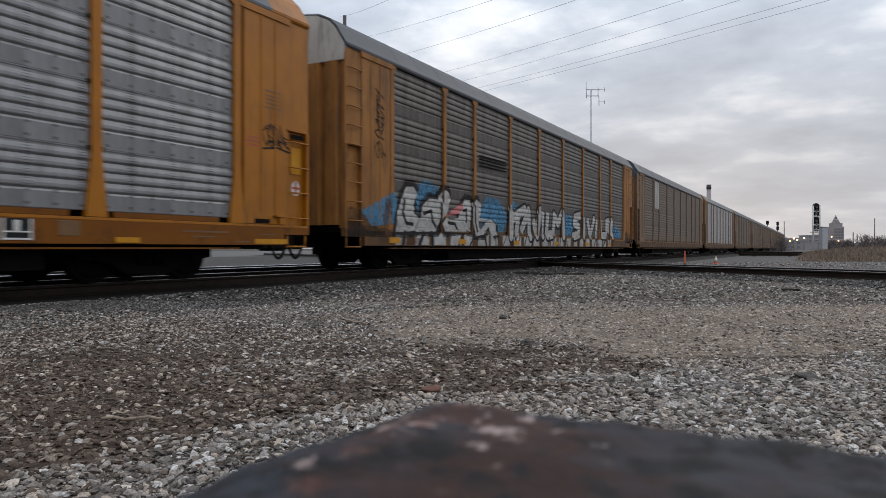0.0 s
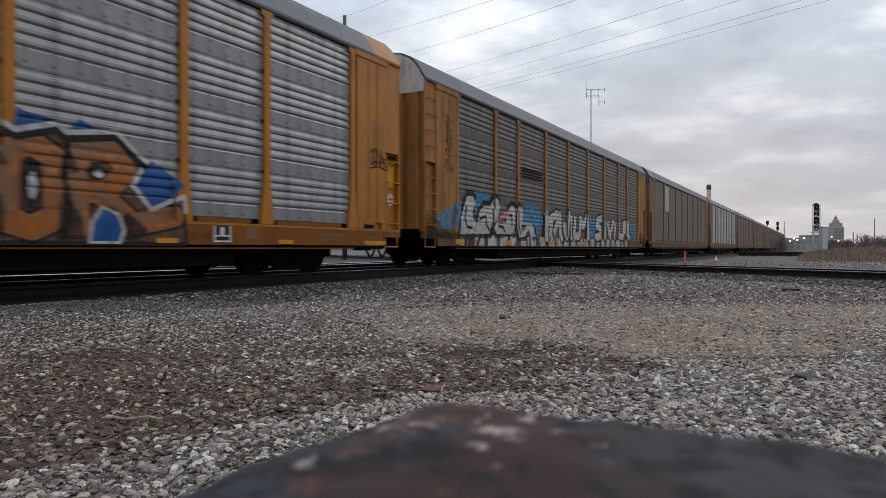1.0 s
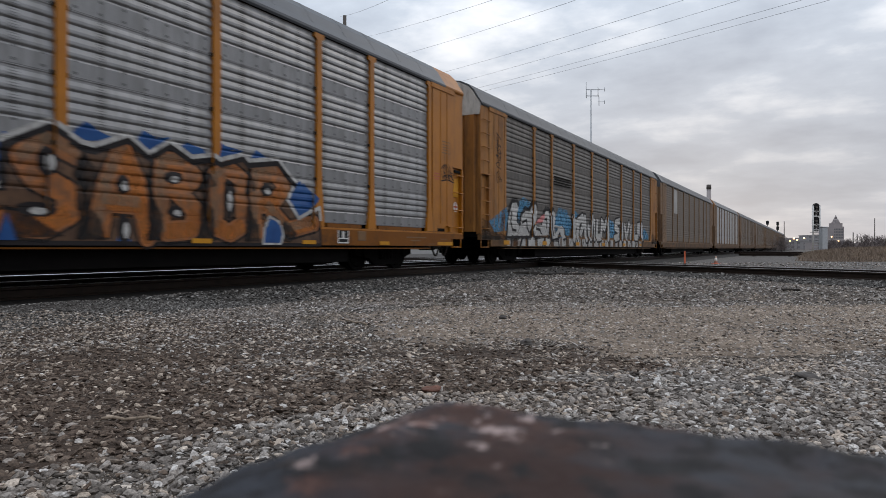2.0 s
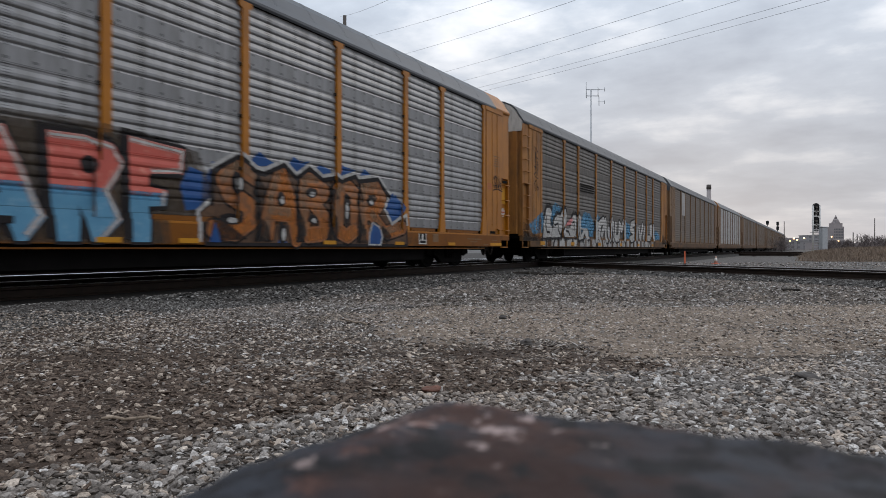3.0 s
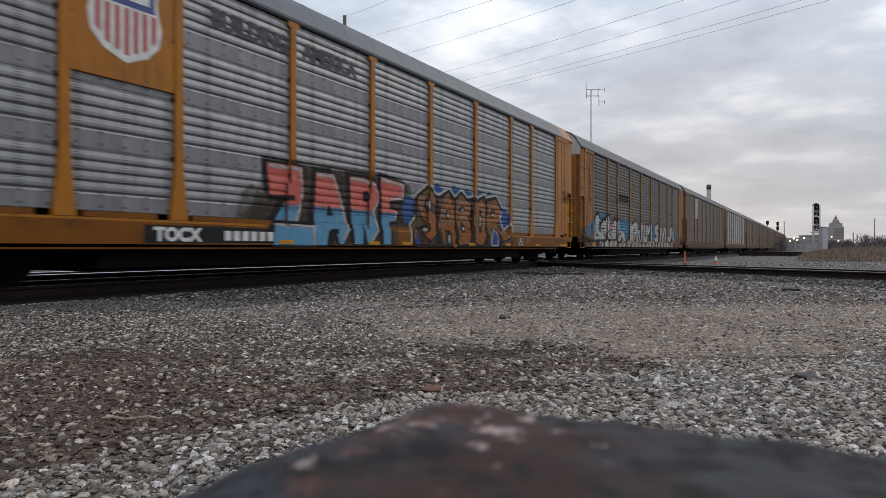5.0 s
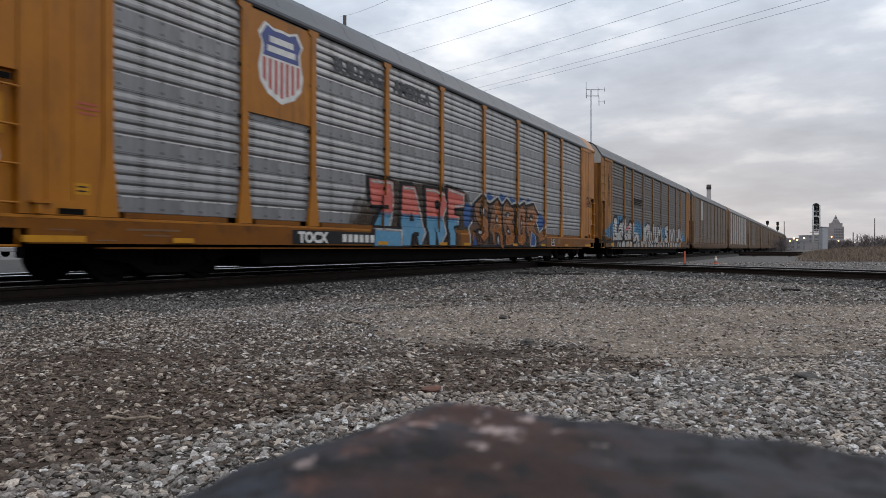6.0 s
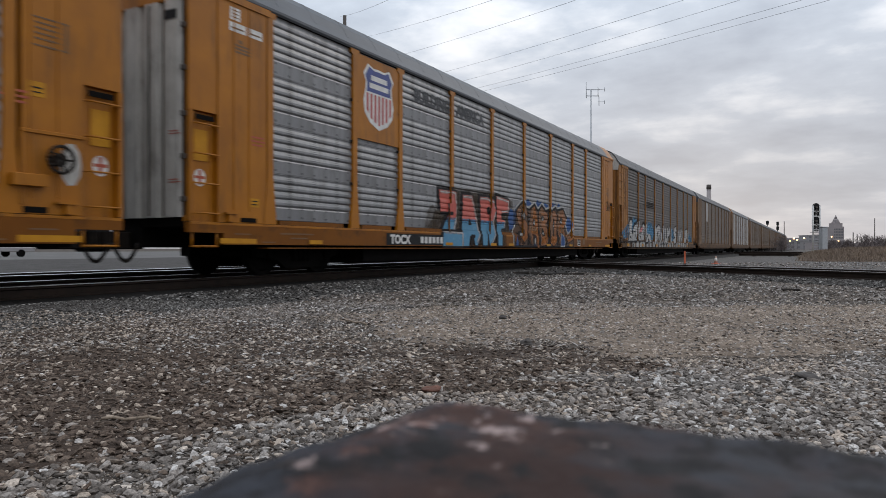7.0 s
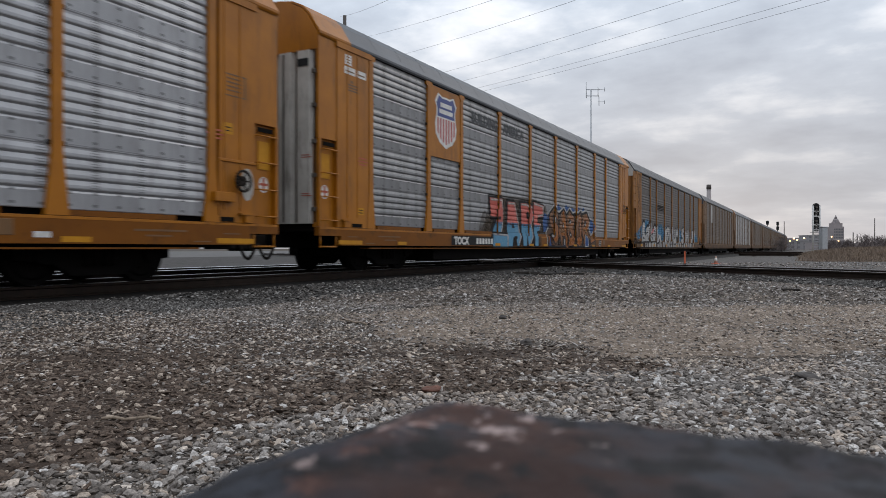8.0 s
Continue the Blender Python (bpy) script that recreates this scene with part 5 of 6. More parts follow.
def stones(name, label, mat, x, y, size, flat=0.6, sink=0.25, seed=1, shape=icosahedron):
    """Angular stones at the places given, each turned and knocked about at random."""
    rng = np.random.default_rng(seed)
    v, f = shape()
    k, c = len(x), len(v)
    jit = 1 + rng.uniform(-0.30, 0.30, (k, c))
    pts = v[None] * jit[..., None]
    pts = pts * np.stack([rng.uniform(0.8, 1.65, k), rng.uniform(0.7, 1.15, k), rng.uniform(0.7, 1.2, k) * flat], 1)[:, None]
    a, t, u = rng.uniform(0, 6.28, k), rng.normal(0, 0.33, k), rng.normal(0, 0.33, k)
    for ang, i, j in ((t, 1, 2), (u, 0, 2), (a, 0, 1)):
        co, si = np.cos(ang)[:, None], np.sin(ang)[:, None]
        pi, pj = pts[..., i].copy(), pts[..., j].copy()
        pts[..., i], pts[..., j] = co * pi - si * pj, si * pi + co * pj
    pts *= (size / 2)[:, None, None]
    pts[..., 0] += x[:, None]
    pts[..., 1] += y[:, None]
    pts[..., 2] += (height(x, y) + size * flat * (0.5 - sink))[:, None]
    me = bpy.data.meshes.new(name)
    faces = (f[None] + c * np.arange(k)[:, None, None]).reshape(-1, 3)
    me.vertices.add(c * k)
    me.vertices.foreach_set("co", pts.reshape(-1))
    me.loops.add(faces.size)
    me.loops.foreach_set("vertex_index", faces.reshape(-1).astype(np.int32))
    me.polygons.add(len(faces))
    me.polygons.foreach_set("loop_start", np.arange(0, faces.size, 3, dtype=np.int32))
    me.polygons.foreach_set("use_smooth", np.zeros(len(faces), bool))
    me.update(calc_edges=True)
    me.materials.append(mat)
    return tagged(new(name, me), label, "gravel", kind="stuff")


def build_gravel():
    rng = np.random.default_rng(3)
    # candidates over a fan of ground in front of the steel block, thinning with distance
    def fan(k, f0, f1, power=1.0):
        f = f0 + (f1 - f0) * rng.random(k) ** power
        r = (rng.random(k) * 2 - 1) * f * 0.68
        keep = rng.random(k) < f / f1 if power == 1.0 else np.ones(k, bool)
        return r[keep], f[keep]
    # and, thinner, over the rest of the lot all round
    def around(k):
        a, d = rng.random(k) * 6.2832, 0.5 + 11 * rng.random(k) ** 0.6
        r, f = d * np.cos(a), d * np.sin(a)
        keep = (f < 1.5) | (np.abs(r) > f * 0.66)
        return r[keep], f[keep]
    sets = {(k, d): [] for k in ("grey", "brown", "tan", "dark") for d in ("large", "small", "far")}
    for k, f0, f1, lo, hi in ((112000, 1.5, 4.6, 0.0075, 0.044), (38000, 1.5, 4.6, 0.006, 0.014), (130000, 4.6, 9.5, 0.012, 0.050), (52000, 9.5, 19.0, 0.030, 0.075), (12000, 19.0, 36.0, 0.06, 0.12), (46000, 0, 0, 0.02, 0.06)):
        r, f = fan(k, f0, f1) if f1 else around(k)
        x, y = C * r - S * f, S * r + C * f
        wob = 0.45 * np.sin(r * 2.1 + 0.7 * f) + 0.3 * np.sin(f * 3.3 - r) + 0.25 * np.sin(7.1 * r + 3 * np.sin(2.3 * f)) + 0.2 * np.sin(9.7 * f + 2 * np.sin(5.1 * r)) + rng.normal(0, 0.22, len(r))
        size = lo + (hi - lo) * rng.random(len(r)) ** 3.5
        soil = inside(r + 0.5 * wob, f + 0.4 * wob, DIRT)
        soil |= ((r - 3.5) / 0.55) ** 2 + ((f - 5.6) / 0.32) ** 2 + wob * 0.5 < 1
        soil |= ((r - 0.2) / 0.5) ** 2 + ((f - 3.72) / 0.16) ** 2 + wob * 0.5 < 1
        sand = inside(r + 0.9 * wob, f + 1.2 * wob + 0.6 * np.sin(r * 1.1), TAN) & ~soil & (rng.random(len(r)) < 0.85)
        d1 = np.abs(x - TRACK_X)
        ch, sh = math.cos(radians(CROSS_HEAD)), math.sin(radians(CROSS_HEAD))
        d2 = np.abs((x - CX) * ch + (y - CY) * sh)
        shoulder = (d1 < 4.1 + 0.25 * wob) | (d2 < 3.4 + 0.3 * wob)
        out = (d1 > 1.74 + 0.05 * wob) & (d2 > 1.0) & (x > TRACK_X)
        free = ~((np.abs(r) < 0.5) & (f < 0.6))
        kind = np.where(shoulder, 3, np.where(soil, 1, np.where(sand, 2, 0)))
        mixed = rng.random(len(r))
        kind = np.where((kind == 0) & (mixed < 0.26), 2, np.where((kind == 0) & (mixed > 0.86) & (f < 7.5), 1, kind))
        kind = np.where((kind == 1) & (mixed < 0.07), 0, np.where((kind == 1) & (mixed > 0.93), 2, kind))
        kind = np.where((kind == 2) & (mixed < 0.20), 0, kind)
        blend = soil & (f + 0.8 * wob > 4.7)
        kind = np.where(blend & (mixed > 0.07) & (mixed < 0.36), 2, np.where(blend & (mixed > 0.64), 0, kind))
        size = np.where(soil, size * 0.92, np.where(sand, size * 0.72, np.where(shoulder, np.maximum(size * 1.15, 0.045), size)))
        for i, key in enumerate(("grey", "brown", "tan", "dark")):
            m = (kind == i) & out & free
            if key == "brown":
                m &= rng.random(len(r)) < 0.8
            large = (size > 0.017) if 0 < f1 < 5 else np.zeros(len(r), bool)
            sets[key, "large"].append((x[m & large], y[m & large], size[m & large]))
            near = ~large & (hi < 0.045 and hi > 0.02)
            tiny = ~large & ~near
            sets[key, "small"].append((x[m & near], y[m & near], size[m & near]))
            sets[key, "far"].append((x[m & tiny], y[m & tiny], size[m & tiny]))
    words = {"grey": "loose pale grey crushed stones on the lot", "brown": "small brown stones half sunk in damp dirt", "tan": "fine tan gravel packed on the lot", "dark": "dark grey ballast stones along the tracks"}
    for i, ((key, dist), rows) in enumerate(sets.items()):
        x, y, s = (np.concatenate(a) for a in zip(*rows))
        if len(x):
            stones("gravel", words[key], M["stone_" + key], x, y, s, 0.46 if key != "brown" else 0.40, 0.18, 10 + i, {"large": icosahedron, "small": chunk, "far": splinter}[dist])


build_gravel()


def rock(name, label, r, f, size, mat, seed, squash=0.7):
    """One larger stone that stands out on the lot."""
    bm = bmesh.new()
    bmesh.ops.create_icosphere(bm, subdivisions=3, radius=size / 2)
    for v in bm.verts:
        v.co *= 1 + 0.5 * noise.noise(v.co * (2.2 / size) + Vector((seed * 7.1, 0, 0)))
        v.co.z *= squash
    x, y = lot(r, f)
    ob = tagged(part(name, bm, mat, None), label, "rock")
    ob.location = (x, y, size * squash * 0.32)
    ob.rotation_euler.z = seed
    return ob


M["brick_red"] = material("broken_brick", (0.16, 0.065, 0.04), (0.10, 0.05, 0.035), 20, 0.9, 0, 0.004, 90)
M["rock_dark"] = material("dark_rock", (0.05, 0.042, 0.038), (0.08, 0.07, 0.062), 14, 0.9, 0, 0.004, 60)
M["stick"] = material("dry_stick", (0.34, 0.27, 0.20), (0.24, 0.18, 0.13), 20, 0.9)
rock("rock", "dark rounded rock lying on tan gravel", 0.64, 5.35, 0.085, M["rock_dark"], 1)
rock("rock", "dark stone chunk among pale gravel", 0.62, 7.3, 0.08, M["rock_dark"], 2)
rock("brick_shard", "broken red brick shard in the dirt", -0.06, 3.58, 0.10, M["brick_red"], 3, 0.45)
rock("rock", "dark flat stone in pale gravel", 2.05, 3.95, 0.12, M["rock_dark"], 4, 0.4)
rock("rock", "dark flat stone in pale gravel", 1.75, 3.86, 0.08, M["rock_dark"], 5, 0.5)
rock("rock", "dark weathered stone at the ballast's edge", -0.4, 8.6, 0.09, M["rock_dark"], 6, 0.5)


def stick(label, a, b, r):
    (xa, ya), (xb, yb) = lot(*a), lot(*b)
    bm = bmesh.new()
    p = [Vector((xa + (xb - xa) * i / 5, ya + (yb - ya) * i / 5, 0.028 + 0.006 * math.sin(i * 2.1))) for i in range(6)]
    for q0, q1 in zip(p, p[1:]):
        rod(bm, q0, q1, r, r * 0.93, 7)
    return tagged(part("stick", bm, M["stick"], None), label, "stick")


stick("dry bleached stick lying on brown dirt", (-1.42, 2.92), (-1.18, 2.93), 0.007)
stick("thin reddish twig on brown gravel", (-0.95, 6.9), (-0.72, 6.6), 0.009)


# ---- the steel block that the camera looks over ----
def steel_block():
    m = bpy.data.materials.new("chipped_rusty_steel")
    m.use_nodes = True
    n, l = m.node_tree.nodes, m.node_tree.links
    b = n["Principled BSDF"]
    co = n.new("ShaderNodeTexCoord")
    def tex(scale, detail=6, off=0.0):
        mp = n.new("ShaderNodeMapping"); mp.inputs["Location"].default_value = (off, off * 0.7, 0)
        l.new(co.outputs["Object"], mp.inputs[0])
        t = n.new("ShaderNodeTexNoise")
        t.inputs["Scale"].default_value, t.inputs["Detail"].default_value, t.inputs["Roughness"].default_value = scale, detail, 0.6
        l.new(mp.outputs[0], t.inputs["Vector"])
        return t.outputs["Fac"]
    def over(base, fac, lo, hi, color):
        r = n.new("ShaderNodeMapRange"); r.inputs["From Min"].default_value, r.inputs["From Max"].default_value = lo, hi
        l.new(fac, r.inputs["Value"])
        x = n.new("ShaderNodeMix"); x.data_type = "RGBA"
        x.inputs["B"].default_value = (*color, 1)
        l.new(r.outputs[0], x.inputs["Factor"])
        if isinstance(base, tuple):
            x.inputs["A"].default_value = (*base, 1)
        else:
            l.new(base, x.inputs["A"])
        return x.outputs["Result"]
    # worn edge: bare slate chamfer, a chipped rust line along it, brown rust on top
    sep = n.new("ShaderNodeSeparateXYZ"); l.new(co.outputs["Object"], sep.inputs[0])
    near = n.new("ShaderNodeMath"); near.operation = "MINIMUM"
    l.new(sep.outputs["X"], near.inputs[0]); l.new(sep.outputs["Y"], near.inputs[1])
    wob = n.new("ShaderNodeMath"); wob.operation = "MULTIPLY_ADD"; wob.inputs[1].default_value = 0.05
    l.new(tex(60, 5, 5.0), wob.inputs[0]); l.new(near.outputs[0], wob.inputs[2])
    edge = wob.outputs[0]
    reach = n.new("ShaderNodeVectorMath"); reach.operation = "LENGTH"
    flat = n.new("ShaderNodeCombineXYZ"); l.new(sep.outputs["X"], flat.inputs[0]); l.new(sep.outputs["Y"], flat.inputs[1])
    l.new(flat.outputs[0], reach.inputs[0])
    worn_corner = n.new("ShaderNodeMapRange"); worn_corner.interpolation_type = "SMOOTHSTEP"
    worn_corner.inputs["From Min"].default_value, worn_corner.inputs["From Max"].default_value = 0.29, 0.085
    l.new(reach.outputs["Value"], worn_corner.inputs["Value"])
    inner = n.new("ShaderNodeMapRange"); inner.interpolation_type = "SMOOTHSTEP"
    inner.inputs["From Min"].default_value, inner.inputs["From Max"].default_value = 0.034, 0.060
    l.new(edge, inner.inputs["Value"])
    def at_corner(fac):
        x = n.new("ShaderNodeMath"); x.operation = "MULTIPLY"
        l.new(worn_corner.outputs[0], x.inputs[0]); l.new(fac, x.inputs[1])
        y = n.new("ShaderNodeMath"); y.operation = "MULTIPLY"
        l.new(x.outputs[0], y.inputs[0]); l.new(inner.outputs[0], y.inputs[1])
        return y.outputs[0]
    c = over((0.028, 0.030, 0.037), edge, 0.070, 0.105, (0.030, 0.0135, 0.010))
    c = over(c, tex(20, 6, 1.2), 0.48, 0.60, (0.029, 0.029, 0.034))
    c = over(c, tex(70, 8, 3.0), 0.48, 0.56, (0.008, 0.0065, 0.0065))
    c = over(c, at_corner(tex(30, 6, 9.1)), 0.47, 0.60, (0.044, 0.019, 0.013))
    c = over(c, at_corner(tex(52, 6, 7.3)), 0.535, 0.62, (0.11, 0.050, 0.036))
    c = over(c, at_corner(tex(105, 4, 11.0)), 0.555, 0.64, (0.30, 0.225, 0.205))
    l.new(c, b.inputs["Base Color"])
    b.inputs["Roughness"].default_value, b.inputs["Metallic"].default_value = 0.75, 0.0
    b.inputs["Specular IOR Level"].default_value = 0.2
    bp = n.new("ShaderNodeBump"); bp.inputs["Strength"].default_value, bp.inputs["Distance"].default_value = 0.7, 0.003
    l.new(tex(90, 6, 2.0), bp.inputs["Height"]); l.new(bp.outputs[0], b.inputs["Normal"])
    # square block with a rounded, dented top edge
    bm = bmesh.new()
    side, top, k = 0.46, EYE[2] - 0.054, 60
    grid = {}
    for i in range(k + 1):
        for j in range(k + 1):
            a = side * (i / k) ** 1.6
            c2 = side * (j / k) ** 1.6
            # round the plan corner
            p = Vector((a, c2))
            edge = min(a, c2)
            q = 0.055
            if a < q and c2 < q:
                d = math.hypot(q - a, q - c2)
                m0 = max(q - a, q - c2)
                if d > 0:
                    p = Vector((q, q)) - Vector((q - a, q - c2)) * (m0 / d)
            worn = 0.046 + 0.010 * noise.noise(Vector((p.x * 18, p.y * 18, 9)))
            drop = 0.016 * max(0.0, 1 - edge / worn) ** 1.2
            z = top - drop + 0.0035 * noise.noise(Vector((p.x * 22, p.y * 22, 0.3))) + 0.0016 * noise.noise(Vector((p.x * 70, p.y * 70, 4)))
            grid[i, j] = bm.verts.new((p.x, p.y, z))
    for i in range(k):
        for j in range(k):
            bm.faces.new((grid[i, j], grid[i + 1, j], grid[i + 1, j + 1], grid[i, j + 1])).smooth = True
    rim = [grid[i, 0] for i in range(k + 1)] + [grid[k, j] for j in range(1, k + 1)] + [grid[i, k] for i in range(k - 1, -1, -1)] + [grid[0, j] for j in range(k - 1, 0, -1)]
    low = [bm.verts.new((v.co.x, v.co.y, 0.0)) for v in rim]
    for i in range(len(rim)):
        j = (i + 1) % len(rim)
        bm.faces.new((rim[i], low[i], low[j], rim[j]))
    bmesh.ops.recalc_face_normals(bm, faces=bm.faces[:])
    ob = tagged(part("steel_block", bm, m, None), "rusty steel block with chipped dark paint on gravel", "steel block")
    x, y = lot(-0.021, 0.302)
    # first edge runs back to one side, second edge to the other
    ob.matrix_world = pose(x, y, 0, 0, 0, TURN + 243.0)
    return ob


steel_block()


def broken_timber(r, f, long, turn, label):
    x, y = lot(r, f)
    bm = boxes((-long / 2, long / 2, -0.05, 0.05, 0.0, 0.07), bevel=0.02)
    for v in bm.verts:
        v.co += Vector((noise.noise(v.co * 6) * 0.08, noise.noise(v.co * 7 + Vector((3, 0, 0))) * 0.03, 0))
    ob = tagged(part("broken_tie", bm, M["tie"], None), label, "timber")
    ob.matrix_world = pose(x, y, float(height(np.array([x]), np.array([y]))[0]) - 0.03, 0, 0, turn)


broken_timber(3.2, 19.6, 1.6, 40, "dark broken tie lying at the ballast's edge")
broken_timber(2.4, 20.2, 0.9, 10, "dark broken tie lying at the ballast's edge")
broken_timber(6.0, 12.1, 0.35, 20, "dark timber scrap lying in the ballast")


# ---- distance ----
def far(tan_x, f, z=0.0):
    """A place f metres out at a bearing given by its tangent."""
    x, y = lot(tan_x * f, f)
    return Vector((x, y, z))


def turned(v, extra=0.0):
    return pose(v.x, v.y, v.z, 0, 0, TURN + extra)


def build_signal():
    s = thing("railway_signal", "tall railway signal mast with two dark oval signal heads", "railway signal", turned(far(0.5305, 80)))
    bm = bmesh.new()
    for x in (-0.40, 0.40):
        rod(bm, (x, -0.22, 0), (x, -0.22, 5.6), 0.085, seg=8)
    part("mast", bm, M["white_paint"], s, "pale twin-tube mast")
    for k in range(14):
        r = rod(bmesh.new(), (-0.40, -0.05, 0.4 + k * 0.19), (0.40, -0.05, 0.4 + k * 0.19), 0.03, seg=6)
        part("rung", r, M["mast"], s)
    for z in (5.05, 3.52):
        bm = bmesh.new()
        out = [(0.46 * math.cos(a), (0.38 if math.sin(a) > 0 else 0.38) + 0.46 * math.sin(a)) if math.sin(a) > 0 else (0.46 * math.cos(a), -0.38 + 0.46 * math.sin(a)) for a in [i * math.pi / 12 for i in range(24)]]
        a = [bm.verts.new((x, -0.14, z + h)) for x, h in out]
        b = [bm.verts.new((x, -0.10, z + h)) for x, h in out]
        bm.faces.new(a); bm.faces.new(b[::-1])
        for i in range(24):
            bm.faces.new((a[i], b[i], b[(i + 1) % 24], a[(i + 1) % 24]))
        bmesh.ops.recalc_face_normals(bm, faces=bm.faces[:])
        head = part("signal_head", bm, M["black_paint"], s, "black oval signal backplate")
        for dz in (-0.34, 0.0, 0.34):
            part("lens_hood", rod(bmesh.new(), (0.0, -0.14, z + dz), (0.0, -0.34, z + dz), 0.11, seg=12), M["galv_dark"], head)
        part("frame", boxes((-0.40, -0.34, -0.2, -0.15, z - 0.55, z + 0.2), (0.34, 0.40, -0.2, -0.15, z - 0.55, z + 0.2), (-0.06, 0.06, -0.2, -0.15, z - 0.75, z - 0.1), (-0.40, 0.40, -0.2, -0.15, z - 0.16, z - 0.04), (-0.40, 0.40, -0.2, -0.15, z - 0.72, z - 0.60)), M["white_paint"], head, "pale brackets on the signal head")
    part("platform", boxes((-0.5, 0.5, -0.5, 0.3, 2.55, 2.60), (-0.5, -0.46, -0.5, -0.46, 2.6, 3.3), (0.46, 0.5, -0.5, -0.46, 2.6, 3.3)), M["mast"], s)
    c = thing("signal_cabinet", "tall silver equipment cabinet beside the signal", "cabinet", turned(far(0.5415, 79)))
    part("body", boxes((-0.32, 0.32, -0.35, 0.35, 0, 3.1), bevel=0.03), M["mast"], c)
    part("door", boxes((-0.26, 0.26, -0.37, -0.35, 0.3, 2.8), bevel=0.01), M["mast"], c)
    part("roof", boxes((-0.36, 0.36, -0.40, 0.40, 3.1, 3.17), bevel=0.02), M["mast"], c)


build_signal()


def far_signal(tan_x, f, heads, top):
    s = thing("far_signal", "small dark railway signal far along the line", "railway signal", turned(far(tan_x, f)), group="far signals")
    part("mast", rod(bmesh.new(), (0, 0, 0), (0, 0, top), 0.12, seg=8), M["pole"], s)
    for z in heads:
        part("signal_head", boxes((-0.42, 0.42, -0.25, 0.0, z - 0.6, z + 0.6), bevel=0.15), M["black_paint"], s)


far_signal(0.4619, 210, (8.4,), 8.0)
far_signal(0.4764, 215, (8.3, 6.9), 8.0)


def build_mast():
    s = thing("antenna_mast", "slender radio mast with dipole antennas", "antenna", turned(far(0.2108, 62)))
    part("mast", rod(bmesh.new(), (0, 0, 0), (0, 0, 14.7), 0.09, 0.06, 8), M["mast"], s)
    for z, a, b in ((14.75, -0.45, 0.75), (14.2, -0.45, 0.7)):
        part("crossarm", rod(bmesh.new(), (a, 0, z), (b, 0, z), 0.035, seg=6), M["mast"], s)
    for x, z0, z1 in ((-0.42, 14.0, 15.4), (0.62, 14.1, 15.0), (0.70, 13.3, 14.2), (1.2, 14.6, 14.95), (1.2, 13.5, 13.85)):
        part("dipole", rod(bmesh.new(), (x, 0, z0), (x, 0, z1), 0.028, seg=6), M["mast"], s)
    for z in (14.78, 13.68):
        part("boom", rod(bmesh.new(), (0.62, 0, z), (1.22, 0, z), 0.02, seg=6), M["mast"], s)


build_mast()


def pole(tan_x, f, top, r, label, arms=True, name="utility_pole"):
    s = thing(name, label, "utility pole", turned(far(tan_x, f)), group="utility poles")
    part("shaft", rod(bmesh.new(), (0, 0, 0), (0, 0, top), r, r * 0.7, 10), M["pole"], s)
    if arms:
        part("crossarm", boxes((-1.1, 1.1, -0.06, 0.06, top - 1.3, top - 1.15)), M["pole"], s)


pole(-0.1400, 45, 15.65, 0.16, "dark pole top rising behind the train", False)
pole(0.6148, 120, 5.9, 0.09, "dark leaning pole in the brush", False)
for tx, f, top in ((0.5842, 170, 4.6), (0.5898, 200, 4.9), (0.5963, 220, 4.2), (0.6253, 200, 4.6), (0.4860, 230, 9.6), (0.6035, 260, 3.6)):
    pole(tx, f, top, 0.16, "dark thin pole in the distance", False)


def wire(a, b, label):
    """A sagging cable through two places, carried on past both of them."""
    a, b = Vector(a), Vector(b)
    bm = bmesh.new()
    pts = []
    for i in range(17):
        t = -0.25 + 1.75 * i / 16
        p = a.lerp(b, t)
        p.z += 0.35 * t * (t - 1)
        pts.append(p)
    rings = [[bm.verts.new(p + Vector((0.0075 * math.cos(k * 1.2566), 0.0075 * math.cos(k * 1.2566), 0.0075 * math.sin(k * 1.2566)))) for k in range(5)] for p in pts]
    for u, v in zip(rings, rings[1:]):
        for k in range(5):
            bm.faces.new((u[k], u[(k + 1) % 5], v[(k + 1) % 5], v[k]))
    return tagged(part("power_cable", bm, M["wire"], None), label, "cable", group="overhead cables")


for ta, za, tb in ((-0.1384, 21.29, -0.0740), (-0.1038, 19.49, 0.0773), (-0.0515, 17.95, 0.1955), (0.0024, 16.30, 0.3492), (0.0306, 15.55, 0.4297), (0.0531, 14.95, 0.5182), (0.0628, 14.70, 0.5585)):
    wire(far(ta, 62, za), far(tb, 34, 12.83), "thin black overhead cable against the sky")


def build_tower():
    t = thing("tower_building", "stepped stone tower building in the hazy distance", "building", turned(far(0.5593, 900), 0))
    part("base", boxes((-7.4, 7.4, -7.4, 7.4, 0, 12), bevel=0.3), M["brick_far"], t)
    w = part("shaft", boxes((-6.8, 6.8, -6.8, 6.8, 12, 28.5), (-5.6, 5.6, -5.6, 5.6, 28.5, 33)), M["brick_far"], t)
    for z in (13.5, 17, 20.5, 24):
        for x in (-5, -3, -1, 1, 3, 5):
            part("window", boxes((x - 0.7, x + 0.7, -6.95, -6.85, z, z + 2.0)), M["glass_far"], w)
    bm = bmesh.new()
    for z0, z1, r0, r1 in ((33, 35, 5.4, 4.6), (35, 38.5, 4.0, 2.8), (38.5, 43.5, 2.2, 0.3)):
        rod(bm, (0, 0, z0), (0, 0, z1), r0, r1, 8)
    part("roof", bm, M["brick_far"], t, "stepped pointed roof")


build_tower()


